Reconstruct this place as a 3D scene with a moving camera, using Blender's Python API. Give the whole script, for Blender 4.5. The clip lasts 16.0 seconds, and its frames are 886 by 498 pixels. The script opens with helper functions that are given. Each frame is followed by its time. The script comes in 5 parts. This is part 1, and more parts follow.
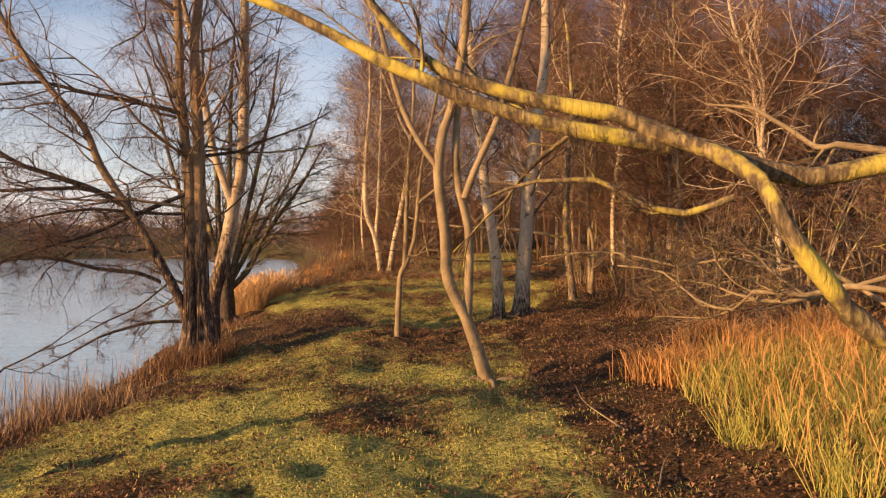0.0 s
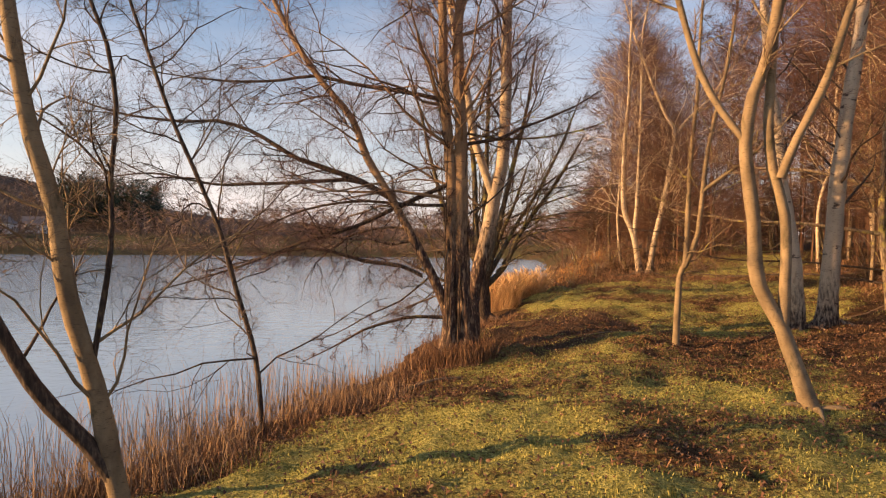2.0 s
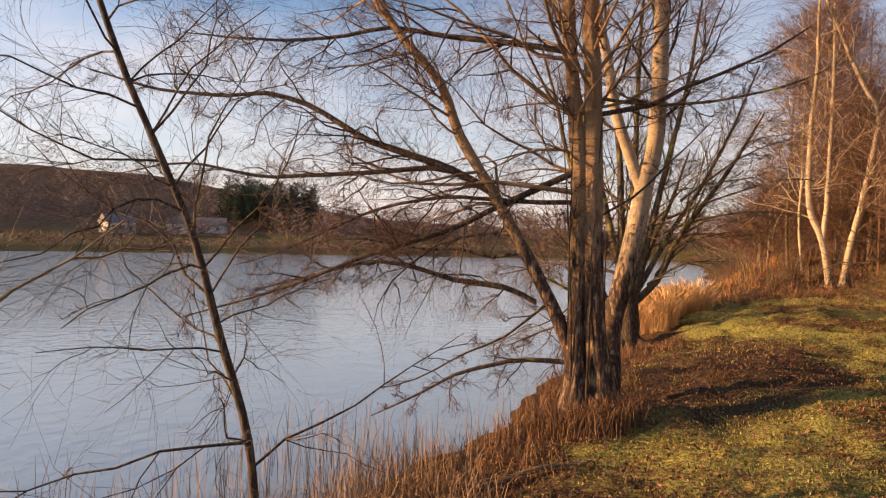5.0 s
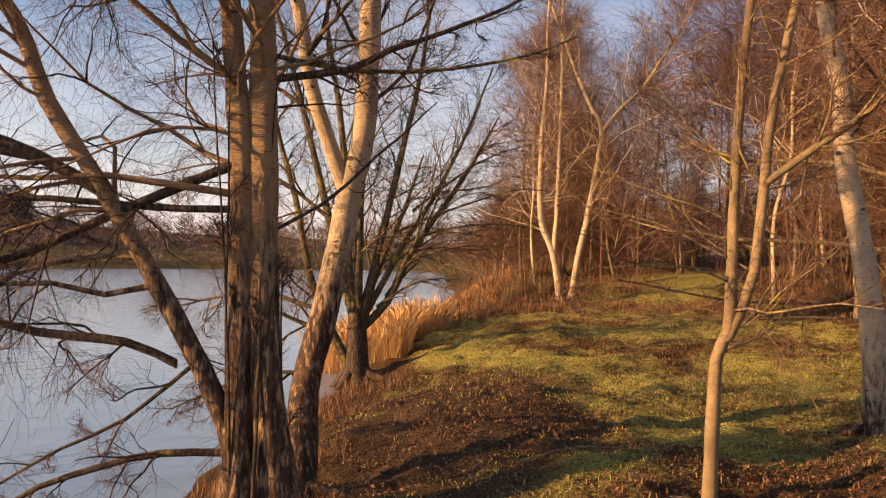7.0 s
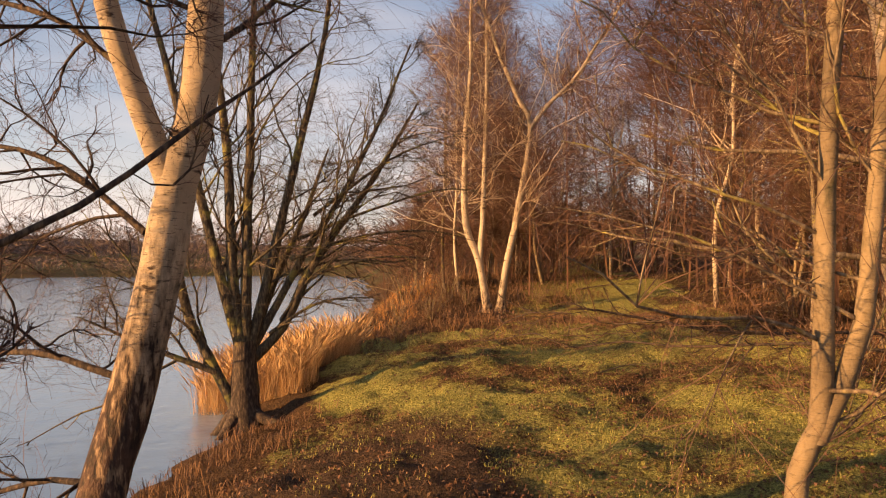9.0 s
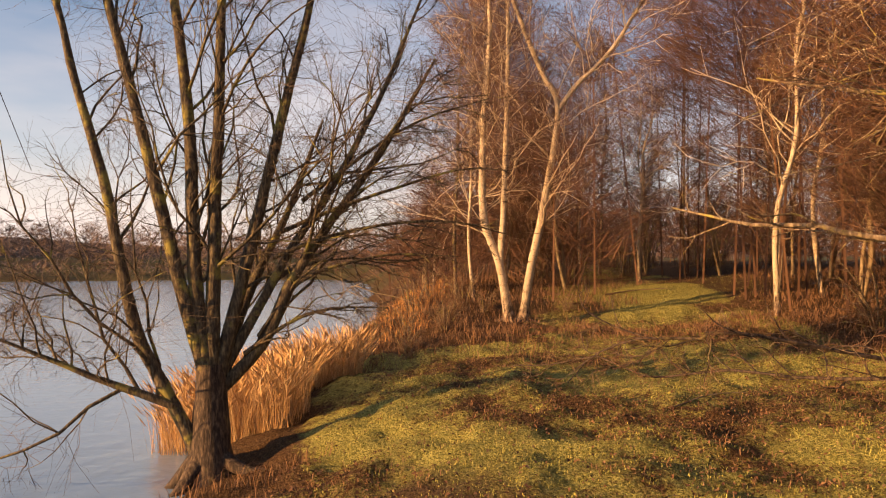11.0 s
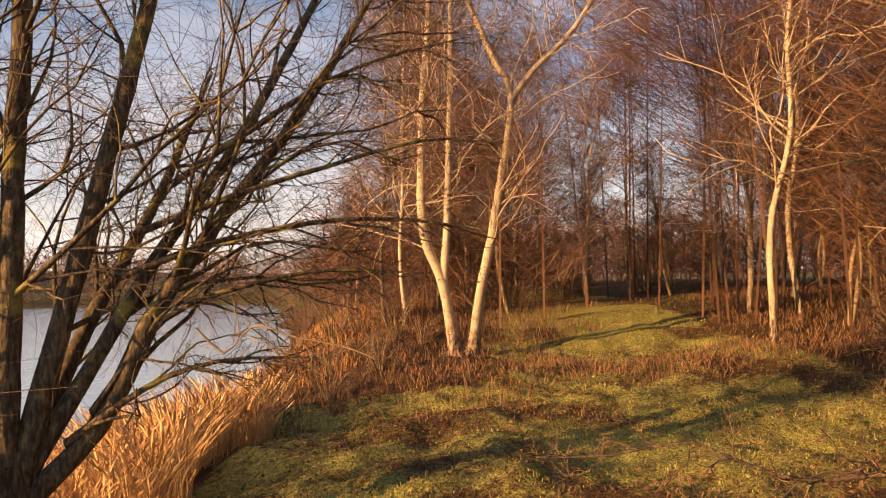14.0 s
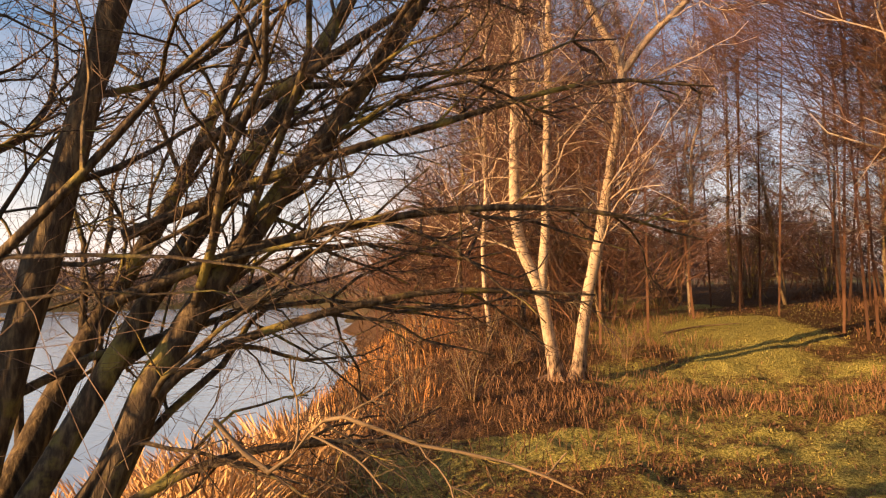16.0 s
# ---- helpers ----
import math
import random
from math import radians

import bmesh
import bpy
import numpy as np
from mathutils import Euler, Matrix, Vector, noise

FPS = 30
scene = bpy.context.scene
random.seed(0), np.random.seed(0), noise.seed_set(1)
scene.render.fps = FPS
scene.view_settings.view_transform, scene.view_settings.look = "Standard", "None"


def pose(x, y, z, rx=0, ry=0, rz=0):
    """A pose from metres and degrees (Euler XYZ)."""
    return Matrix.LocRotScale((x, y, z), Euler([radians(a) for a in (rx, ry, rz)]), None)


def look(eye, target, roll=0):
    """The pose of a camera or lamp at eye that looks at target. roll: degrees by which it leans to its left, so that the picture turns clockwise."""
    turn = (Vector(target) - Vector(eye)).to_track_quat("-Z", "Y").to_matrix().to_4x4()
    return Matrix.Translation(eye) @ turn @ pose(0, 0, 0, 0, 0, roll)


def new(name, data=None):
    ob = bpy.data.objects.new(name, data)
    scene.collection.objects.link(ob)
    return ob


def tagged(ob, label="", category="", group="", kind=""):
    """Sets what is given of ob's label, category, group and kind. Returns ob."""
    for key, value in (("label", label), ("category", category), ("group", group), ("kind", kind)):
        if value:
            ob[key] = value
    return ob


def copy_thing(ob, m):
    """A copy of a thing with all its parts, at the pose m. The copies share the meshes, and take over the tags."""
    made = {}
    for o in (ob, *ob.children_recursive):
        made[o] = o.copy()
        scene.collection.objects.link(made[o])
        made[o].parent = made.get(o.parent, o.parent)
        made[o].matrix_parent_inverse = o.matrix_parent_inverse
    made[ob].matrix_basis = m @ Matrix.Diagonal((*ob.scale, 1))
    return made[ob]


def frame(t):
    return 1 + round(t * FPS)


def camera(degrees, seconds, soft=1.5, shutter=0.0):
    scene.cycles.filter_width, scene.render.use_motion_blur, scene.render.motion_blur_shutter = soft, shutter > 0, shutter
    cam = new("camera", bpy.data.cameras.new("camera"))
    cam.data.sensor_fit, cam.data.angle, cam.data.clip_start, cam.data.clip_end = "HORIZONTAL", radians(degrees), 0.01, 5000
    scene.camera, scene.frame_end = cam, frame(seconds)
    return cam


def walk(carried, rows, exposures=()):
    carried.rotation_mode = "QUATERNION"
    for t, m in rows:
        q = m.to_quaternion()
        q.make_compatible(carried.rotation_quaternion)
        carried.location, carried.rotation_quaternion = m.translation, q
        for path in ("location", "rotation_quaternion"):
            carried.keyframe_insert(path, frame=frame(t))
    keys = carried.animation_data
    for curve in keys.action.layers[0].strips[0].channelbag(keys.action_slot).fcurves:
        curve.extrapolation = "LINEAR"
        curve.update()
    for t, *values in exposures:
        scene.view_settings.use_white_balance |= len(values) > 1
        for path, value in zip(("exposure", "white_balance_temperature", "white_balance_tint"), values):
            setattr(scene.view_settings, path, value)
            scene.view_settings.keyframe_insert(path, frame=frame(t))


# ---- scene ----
cam = camera(62.6, 16.0, 1.2)
METRES, EYE, TILT, LEAN, TURN = 18.0, 1.44, 0.0, 0.0, 0.0
ROWS = [
    (0.0, 0.0, 0.0, 0.0, 0.0, 0.0, -0.0),
    (0.5, -0.0017, 0.0153, -0.0027, 2.09, 0.04, -0.06),
    (1.0, -0.0064, 0.0303, -0.0041, 3.71, 0.06, -0.12),
    (1.5, -0.0197, 0.0425, -0.008, 9.29, 0.07, -0.31),
    (2.0, -0.0278, 0.0596, -0.0059, 19.16, -0.01, -0.63),
    (2.5, -0.0276, 0.0835, 0.0006, 24.07, -0.07, -0.77),
    (3.0, -0.0341, 0.1028, 0.0026, 27.33, -0.05, -0.86),
    (5.5, -0.0774, 0.2691, 0.0029, 30.84, -0.13, -1.04),
    (6.0, -0.0816, 0.3068, 0.0057, 27.53, 0.39, -1.05),
    (6.5, -0.0846, 0.345, 0.0091, 18.65, 0.73, -0.79),
    (7.0, -0.0888, 0.3762, 0.0115, 11.48, 0.9, -0.57),
    (7.5, -0.0873, 0.4097, 0.0146, 7.2, 0.97, -0.11),
    (8.0, -0.0924, 0.4387, 0.0186, 5.38, 1.02, -0.08),
    (8.5, -0.0998, 0.4714, 0.0206, 5.26, 1.12, 0.02),
    (9.0, -0.1045, 0.5078, 0.0214, 5.28, 1.17, 0.11),
    (9.5, -0.1153, 0.5457, 0.0181, 5.67, 1.25, 0.08),
    (12.0, -0.1364, 0.7151, 0.0196, 5.3, 1.63, 0.23),
    (12.5, -0.1384, 0.7447, 0.0215, 3.13, 1.71, 0.38),
    (13.0, -0.141, 0.7711, 0.0224, 0.68, 1.9, 0.58),
    (13.5, -0.1551, 0.8024, 0.0224, -0.71, 2.33, 0.7),
    (14.0, -0.1714, 0.8327, 0.0189, -1.28, 3.17, 0.83),
    (14.5, -0.1837, 0.8599, 0.0207, 1.37, 3.48, 0.78),
    (15.0, -0.2048, 0.8901, 0.0264, 3.85, 3.49, 0.53),
    (15.5, -0.208, 0.9229, 0.0258, 4.64, 3.5, 0.65),
    (16.0, -0.2025, 0.9578, 0.0274, 3.56, 3.46, 0.69),
]
walk(cam, [(t, pose(0, 0, EYE, TILT, LEAN, TURN) @ pose(METRES * x, METRES * y, METRES * z, 90 + pitch, roll, yaw)) for t, x, y, z, yaw, pitch, roll in ROWS], [(0.0, 1.22, 6400, 11), (3.0, 1.25, 6650, 15), (6.0, 1.26, 6600, 15), (9.0, 1.16, 7100, 17), (12.0, 1.27, 7150, 18), (16.0, 1.42, 7150, 17)])

# ---- world, sun ----
SUN_AZ, SUN_EL = 240.0, 11.5
world = bpy.data.worlds.new("world")
scene.world = world
world.use_nodes = True
wn, wl = world.node_tree.nodes, world.node_tree.links
sky = wn.new("ShaderNodeTexSky")
sky.sky_type = "NISHITA"
sky.sun_disc = False
sky.sun_elevation, sky.sun_rotation = radians(SUN_EL), radians(SUN_AZ)
sky.air_density, sky.dust_density, sky.ozone_density = 1.0, 1.0, 3.0
# thin high cloud, whiter in streaks
drift, cloud, veil, blend = wn.new("ShaderNodeMapping"), wn.new("ShaderNodeTexNoise"), wn.new("ShaderNodeMapRange"), wn.new("ShaderNodeMix")
coord = wn.new("ShaderNodeTexCoord")
drift.inputs["Scale"].default_value = (1.2, 2.2, 6.0)
cloud.inputs["Scale"].default_value, cloud.inputs["Detail"].default_value = 1.6, 5
veil.inputs["From Min"].default_value, veil.inputs["From Max"].default_value = 0.38, 0.72
veil.inputs["To Min"].default_value, veil.inputs["To Max"].default_value = 0.0, 0.42
blend.data_type = "RGBA"
blend.inputs[7].default_value = (5.4, 4.9, 4.6, 1)
wl.new(coord.outputs["Generated"], drift.inputs["Vector"])
wl.new(drift.outputs["Vector"], cloud.inputs["Vector"])
wl.new(cloud.outputs["Fac"], veil.inputs["Value"])
# the veil thickens towards the horizon
part_z, low, both = wn.new("ShaderNodeSeparateXYZ"), wn.new("ShaderNodeMapRange"), wn.new("ShaderNodeMath")
low.inputs["From Min"].default_value, low.inputs["From Max"].default_value = 0.0, 0.28
low.inputs["To Min"].default_value, low.inputs["To Max"].default_value = 0.75, 0.0
both.operation, both.use_clamp = "ADD", True
wl.new(coord.outputs["Generated"], part_z.inputs["Vector"])
wl.new(part_z.outputs["Z"], low.inputs["Value"])
wl.new(low.outputs["Result"], both.inputs[0])
wl.new(veil.outputs["Result"], both.inputs[1])
wl.new(both.outputs[0], blend.inputs[0])
wl.new(sky.outputs["Color"], blend.inputs[6])
wl.new(blend.outputs[2], wn["Background"].inputs["Color"])
wn["Background"].inputs["Strength"].default_value = 0.088
sun = new("sun", bpy.data.lights.new("sun", "SUN"))
sun.data.energy, sun.data.angle, sun.data.color = 5.0, radians(0.6), (1.0, 0.58, 0.24)
to_sun = Vector((math.sin(radians(SUN_AZ)) * math.cos(radians(SUN_EL)), math.cos(radians(SUN_AZ)) * math.cos(radians(SUN_EL)), math.sin(radians(SUN_EL))))
sun.matrix_world = look(to_sun * 50, (0, 0, 0))
scene.view_settings.exposure = 0.0


# ---- materials ----
class Mat:
    """Small helper for procedural node materials."""

    def __init__(self, name, rough=0.8, spec=0.3):
        self.m = bpy.data.materials.new(name)
        self.m.use_nodes = True
        self.n, self.l = self.m.node_tree.nodes, self.m.node_tree.links
        self.b = self.n["Principled BSDF"]
        self.b.inputs["Roughness"].default_value = rough
        self.b.inputs["Specular IOR Level"].default_value = spec

    def coord(self, scale=(1, 1, 1), kind="Object"):
        c, p = self.n.new("ShaderNodeTexCoord"), self.n.new("ShaderNodeMapping")
        p.inputs["Scale"].default_value = scale
        self.l.new(c.outputs[kind], p.inputs["Vector"])
        return p.outputs["Vector"]

    def noise(self, scale, detail=4, vec=None, rough=0.6):
        t = self.n.new("ShaderNodeTexNoise")
        t.inputs["Scale"].default_value, t.inputs["Detail"].default_value, t.inputs["Roughness"].default_value = scale, detail, rough
        self.l.new(vec if vec else self.coord(), t.inputs["Vector"])
        return t.outputs["Fac"]

    def ramp(self, fac, stops):
        r = self.n.new("ShaderNodeValToRGB")
        e = r.color_ramp.elements
        while len(e) < len(stops):
            e.new(0.5)
        for i, (p, c) in enumerate(stops):
            e[i].position, e[i].color = p, (*c, 1)
        self.l.new(fac, r.inputs["Fac"])
        return r.outputs["Color"]

    def val(self, fac, a, b):
        r = self.n.new("ShaderNodeMapRange")
        r.inputs["From Min"].default_value, r.inputs["From Max"].default_value = a, b
        self.l.new(fac, r.inputs["Value"])
        return r.outputs["Result"]

    def mix(self, fac, a, b, blend="MIX"):
        x = self.n.new("ShaderNodeMix")
        x.data_type, x.blend_type = "RGBA", blend
        for v, s in ((fac, 0), (a, 6), (b, 7)):
            if isinstance(v, (int, float)):
                x.inputs[s].default_value = v
            elif isinstance(v, tuple):
                x.inputs[s].default_value = (*v, 1)
            else:
                self.l.new(v, x.inputs[s])
        return x.outputs[2]

    def mul(self, a, b, op="MULTIPLY"):
        x = self.n.new("ShaderNodeMath")
        x.operation = op
        for v, s in ((a, 0), (b, 1)):
            if isinstance(v, (int, float)):
                x.inputs[s].default_value = v
            else:
                self.l.new(v, x.inputs[s])
        return x.outputs[0]

    def attr(self, name):
        a = self.n.new("ShaderNodeAttribute")
        a.attribute_name = name
        return a.outputs["Fac"]

    def island(self):
        return self.n.new("ShaderNodeNewGeometry").outputs["Random Per Island"]

    def rand(self):
        return self.n.new("ShaderNodeObjectInfo").outputs["Random"]

    def color(self, c):
        self.l.new(c, self.b.inputs["Base Color"])
        return self

    def bump(self, h, strength=0.5, dist=0.02):
        x = self.n.new("ShaderNodeBump")
        x.inputs["Strength"].default_value, x.inputs["Distance"].default_value = strength, dist
        self.l.new(h, x.inputs["Height"])
        self.l.new(x.outputs["Normal"], self.b.inputs["Normal"])
        return self

    def trans(self, w):
        self.b.inputs["Transmission Weight"].default_value = 0
        self.b.inputs["Subsurface Weight"].default_value = w
        return self


def birch_bark(name, white, dark, rough_height):
    m = Mat(name, 0.75)
    fine = m.noise(3.0, 6, m.coord((6, 6, 34)))
    spot = m.noise(2.2, 3, m.coord((2.2, 2.2, 5.5)))
    base = m.ramp(m.noise(4.0, 5), [(0.3, tuple(c * 0.72 for c in white)), (0.65, white)])
    base = m.mix(m.val(fine, 0.60, 0.66), base, dark)
    base = m.mix(m.val(spot, 0.63, 0.68), base, dark)
    # old rough bark low on the trunk, with an uneven upper edge
    z = m.n.new("ShaderNodeSeparateXYZ")
    m.l.new(m.coord(), z.inputs[0])
    furrow = m.noise(5.0, 5, m.coord((5, 5, 1.4)))
    low = m.val(m.mul(z.outputs["Z"], m.mul(furrow, 2.4), "ADD"), rough_height + 1.7, rough_height + 0.8)
    plate = m.noise(4.0, 4, m.coord((7, 7, 1.6)))
    deep = m.ramp(furrow, [(0.38, (0.018, 0.012, 0.010)), (0.6, (0.085, 0.046, 0.032))])
    rough_bark = m.mix(m.val(plate, 0.52, 0.62), deep, m.ramp(furrow, [(0.34, (0.13, 0.08, 0.05)), (0.6, (0.34, 0.235, 0.145))]))
    m.color(m.mix(low, base, rough_bark)).bump(m.mix(low, fine, furrow), 0.8, 0.03)
    return m.m


def brown_bark(name, a, b, moss, amount):
    m = Mat(name, 0.85)
    furrow = m.noise(6.0, 6, m.coord((6, 6, 1.6)))
    c = m.ramp(furrow, [(0.35, tuple(v * 0.45 for v in a)), (0.5, a), (0.68, b)])
    c = m.mix(m.val(m.noise(3.5, 5), 0.62 - amount, 0.72 - amount), c, moss)
    m.color(c).bump(furrow, 0.8, 0.02)
    return m.m


def mottled_bark(name, a, b, stain):
    """Smooth thin bark: pale blotches, fine cross lines and darker stains."""
    m = Mat(name, 0.8)
    blotch, line = m.noise(2.6, 5, m.coord((2, 2, 1.1))), m.noise(4.0, 5, m.coord((5, 5, 26)))
    grime = m.noise(1.7, 6, m.coord((3, 3, 1.5)), 0.7)
    c = m.ramp(blotch, [(0.34, a), (0.64, b)])
    c = m.mix(m.val(line, 0.58, 0.70), c, tuple(0.55 * v for v in a))
    c = m.mix(m.val(grime, 0.56, 0.68), c, stain)
    m.color(c).bump(m.mul(blotch, line, "ADD"), 0.6, 0.012)
    return m.m


def twig_mat(name, a, b):
    m = Mat(name, 0.7)
    c = m.ramp(m.island(), [(0.0, a), (1.0, b)])
    m.color(m.mix(m.mul(m.rand(), 0.5), c, tuple(0.6 * v for v in b)))
    return m.m


BIRCH = birch_bark("birch_bark", (0.58, 0.46, 0.32), (0.09, 0.06, 0.045), 0.5)
BIRCH_OLD = birch_bark("old_birch_bark", (0.60, 0.47, 0.33), (0.08, 0.055, 0.04), 1.9)
OLIVE = brown_bark("olive_grey_bark", (0.075, 0.056, 0.036), (0.20, 0.155, 0.085), (0.26, 0.22, 0.06), 0.07)
BROWN = brown_bark("grey_brown_bark", (0.16, 0.115, 0.075), (0.36, 0.28, 0.18), (0.30, 0.25, 0.07), 0.08)
DARK = brown_bark("dark_bark", (0.052, 0.036, 0.027), (0.15, 0.105, 0.07), (0.17, 0.13, 0.05), 0.03)
SMOOTH = mottled_bark("smooth_pale_bark", (0.145, 0.105, 0.062), (0.29, 0.215, 0.125), (0.07, 0.06, 0.032))
BIRCH_BROWN = birch_bark("brown_birch_bark", (0.36, 0.235, 0.135), (0.07, 0.045, 0.032), 2.0)
MOSSY = brown_bark("lichen_covered_bark", (0.10, 0.07, 0.04), (0.27, 0.205, 0.09), (0.36, 0.29, 0.055), 0.11)
TWIG = twig_mat("purple_brown_twig", (0.072, 0.038, 0.029), (0.144, 0.075, 0.051))
TWIG_FINE = twig_mat("fine_purple_twig", (0.085, 0.046, 0.042), (0.17, 0.092, 0.074))
TWIG_DARK = twig_mat("dark_twig", (0.059, 0.039, 0.030), (0.153, 0.104, 0.068))
TWIG_RED = twig_mat("red_brown_twig", (0.102, 0.049, 0.029), (0.196, 0.102, 0.055))


def ground_mat():
    m = Mat("mossy_ground", 0.95, 0.1)
    v = m.coord()
    big, mid, fine = m.noise(0.9, 4, v), m.noise(5.0, 5, v), m.noise(38.0, 5, v, 0.7)
    moss = m.ramp(fine, [(0.30, (0.045, 0.056, 0.012)), (0.46, (0.29, 0.275, 0.075)), (0.66, (0.60, 0.54, 0.18))])
    litter = m.ramp(fine, [(0.32, (0.028, 0.016, 0.010)), (0.5, (0.092, 0.053, 0.027)), (0.68, (0.22, 0.14, 0.07))])
    # bare soil brown, also laid where the bank trees' shade lies
    dirt_shade = m.ramp(fine, [(0.3, (0.05, 0.032, 0.021)), (0.7, (0.14, 0.09, 0.054))])
    fleck = m.noise(16.0, 4, v, 0.7)
    f = m.mul(m.attr("moss"), m.mul(m.mul(m.mul(mid, 0.8), m.mul(big, 0.4), "ADD"), m.mul(fleck, 0.9), "ADD"))
    c = m.mix(m.val(f, 0.90, 1.22), litter, moss)
    c = m.mix(m.val(m.mul(m.attr("dirt_shade"), m.mul(m.mul(mid, fleck, "ADD"), 0.15, "ADD")), 0.42, 0.85), c, dirt_shade)
    field = m.ramp(m.noise(0.03, 4, v), [(0.35, (0.10, 0.065, 0.035)), (0.55, (0.075, 0.075, 0.03)), (0.7, (0.11, 0.07, 0.035))])
    c = m.mix(m.attr("far"), c, field)
    scrub = m.ramp(m.noise(0.6, 5, v), [(0.35, (0.06, 0.043, 0.034)), (0.65, (0.13, 0.09, 0.066))])
    c = m.mix(m.attr("scrub"), c, scrub)
    m.color(c).bump(m.mul(m.mul(fine, 0.6), m.mul(mid, fleck, "ADD"), "ADD"), 1.0, 0.09)
    return m.m


def water_mat():
    m = Mat("still_lake_water", 0.15, 0.9)
    # pale blue base adds reflected sky brightness that the gloss alone lacks
    m.b.inputs["Base Color"].default_value = (0.21, 0.31, 0.43, 1)
    m.b.inputs["IOR"].default_value = 1.33
    v = m.coord((1, 1, 1))
    m.bump(m.noise(2.2, 3, v), 0.36, 0.05)
    return m.m


def blade_mat(name, stops):
    m = Mat(name, 0.75, 0.2)
    m.color(m.ramp(m.island(), stops))
    return m.m


GROUND, WATER = ground_mat(), water_mat()
REED = blade_mat("dry_reed", [(0, (0.32, 0.185, 0.085)), (0.6, (0.54, 0.34, 0.16)), (1, (0.68, 0.47, 0.26))])
REED_DULL = blade_mat("dull_dead_reed", [(0, (0.16, 0.10, 0.06)), (1, (0.36, 0.24, 0.14))])
ORANGE = blade_mat("orange_dead_grass", [(0, (0.26, 0.12, 0.04)), (1, (0.50, 0.27, 0.10))])
SEDGE = blade_mat("yellow_green_sedge", [(0, (0.09, 0.11, 0.02)), (0.55, (0.25, 0.235, 0.05)), (1, (0.38, 0.29, 0.09))])
MOSS = blade_mat("moss_tips", [(0, (0.10, 0.115, 0.03)), (0.5, (0.25, 0.24, 0.065)), (1, (0.43, 0.375, 0.11))])
LEAF = blade_mat("fallen_leaf", [(0, (0.063, 0.029, 0.018)), (0.6, (0.145, 0.070, 0.038)), (1, (0.27, 0.165, 0.095))])
HEATH = blade_mat("red_brown_undergrowth", [(0, (0.088, 0.048, 0.028)), (1, (0.238, 0.132, 0.070))])
FARWOOD = blade_mat("far_bare_wood", [(0, (0.13, 0.092, 0.078)), (1, (0.26, 0.175, 0.13))])
BACKWOOD = blade_mat("wood_twigs", [(0, (0.080, 0.044, 0.032)), (1, (0.188, 0.100, 0.062))])
CONIFER = blade_mat("dark_conifer", [(0, (0.015, 0.03, 0.02)), (1, (0.035, 0.06, 0.035))])


# ---- mesh tools ----
class Tubes:
    """Collects tapering tubes and leaf faces into one mesh."""

    def __init__(self):
        self.v, self.f, self.k = [], [], 0

    def tube(self, pts, rad, sides=3, rough=0.0):
        pts, rad = np.asarray(pts, float), np.asarray(rad, float)
        n = len(pts)
        d = pts[-1] - pts[0]
        d = d / (np.linalg.norm(d) + 1e-9)
        a = np.array((1.0, 0, 0)) if abs(d[0]) < 0.7 else np.array((0, 1.0, 0))
        u = np.cross(d, a)
        u /= np.linalg.norm(u)
        w = np.cross(d, u)
        th = np.arange(sides) * 2 * np.pi / sides
        ring = np.cos(th)[:, None] * u + np.sin(th)[:, None] * w
        v = pts[:, None, :] + rad[:, None, None] * ring[None]
        if rough:
            # furrows and plates that run along the stem and wander round it
            g = np.random.default_rng(n * 7 + sides)
            plate = np.cumsum(g.normal(0, 0.35, (n, sides)), 0)
            plate = np.tanh(plate - plate.mean(0)) + g.normal(0, 0.5, (1, sides)) + g.normal(0, 0.25, (n, sides))
            v = pts[:, None, :] + (rad[:, None] * (1 + rough * plate))[:, :, None] * ring[None]
        self.v.append(v.reshape(-1, 3))
        i = np.arange(n - 1)[:, None] * sides + np.arange(sides)[None] + self.k
        j = np.arange(n - 1)[:, None] * sides + (np.arange(sides)[None] + 1) % sides + self.k
        self.f.append(np.stack([i, j, j + sides, i + sides], -1).reshape(-1, 4))
        self.k += n * sides

    def ribbon(self, pts, width, side):
        """A thin tapering twig, for growth too fine to show its roundness."""
        pts = np.asarray(pts, float)
        n = len(pts)
        w = np.linspace(width, width * 0.45, n)[:, None] * side
        self.v.append(np.stack([pts - w, pts + w], 1).reshape(-1, 3))
        i = np.arange(n - 1)[:, None] * 2 + self.k
        self.f.append(np.concatenate([i, i + 1, i + 3, i + 2], 1))
        self.k += 2 * n

    def quads(self, v):
        """v: (n, 4, 3) corner points."""
        n = len(v)
        self.v.append(np.asarray(v).reshape(-1, 3))
        self.f.append((np.arange(n * 4) + self.k).reshape(n, 4))
        self.k += n * 4

    def object(self, name, mat, parent=None, smooth=True, origin=(0, 0, 0)):
        me = bpy.data.meshes.new(name)
        v = np.concatenate(self.v) - np.asarray(origin, float)
        f = np.concatenate(self.f)
        me.vertices.add(len(v))
        me.vertices.foreach_set("co", v.astype(np.float32).ravel())
        me.loops.add(f.size)
        me.loops.foreach_set("vertex_index", f.astype(np.int32).ravel())
        me.polygons.add(len(f))
        me.polygons.foreach_set("loop_start", np.arange(0, f.size, 4, dtype=np.int32))
        me.polygons.foreach_set("use_smooth", np.full(len(f), smooth))
        me.update(calc_edges=True)
        me.materials.append(mat)
        ob = new(name, me)
        if parent:
            ob.parent = parent
        return ob


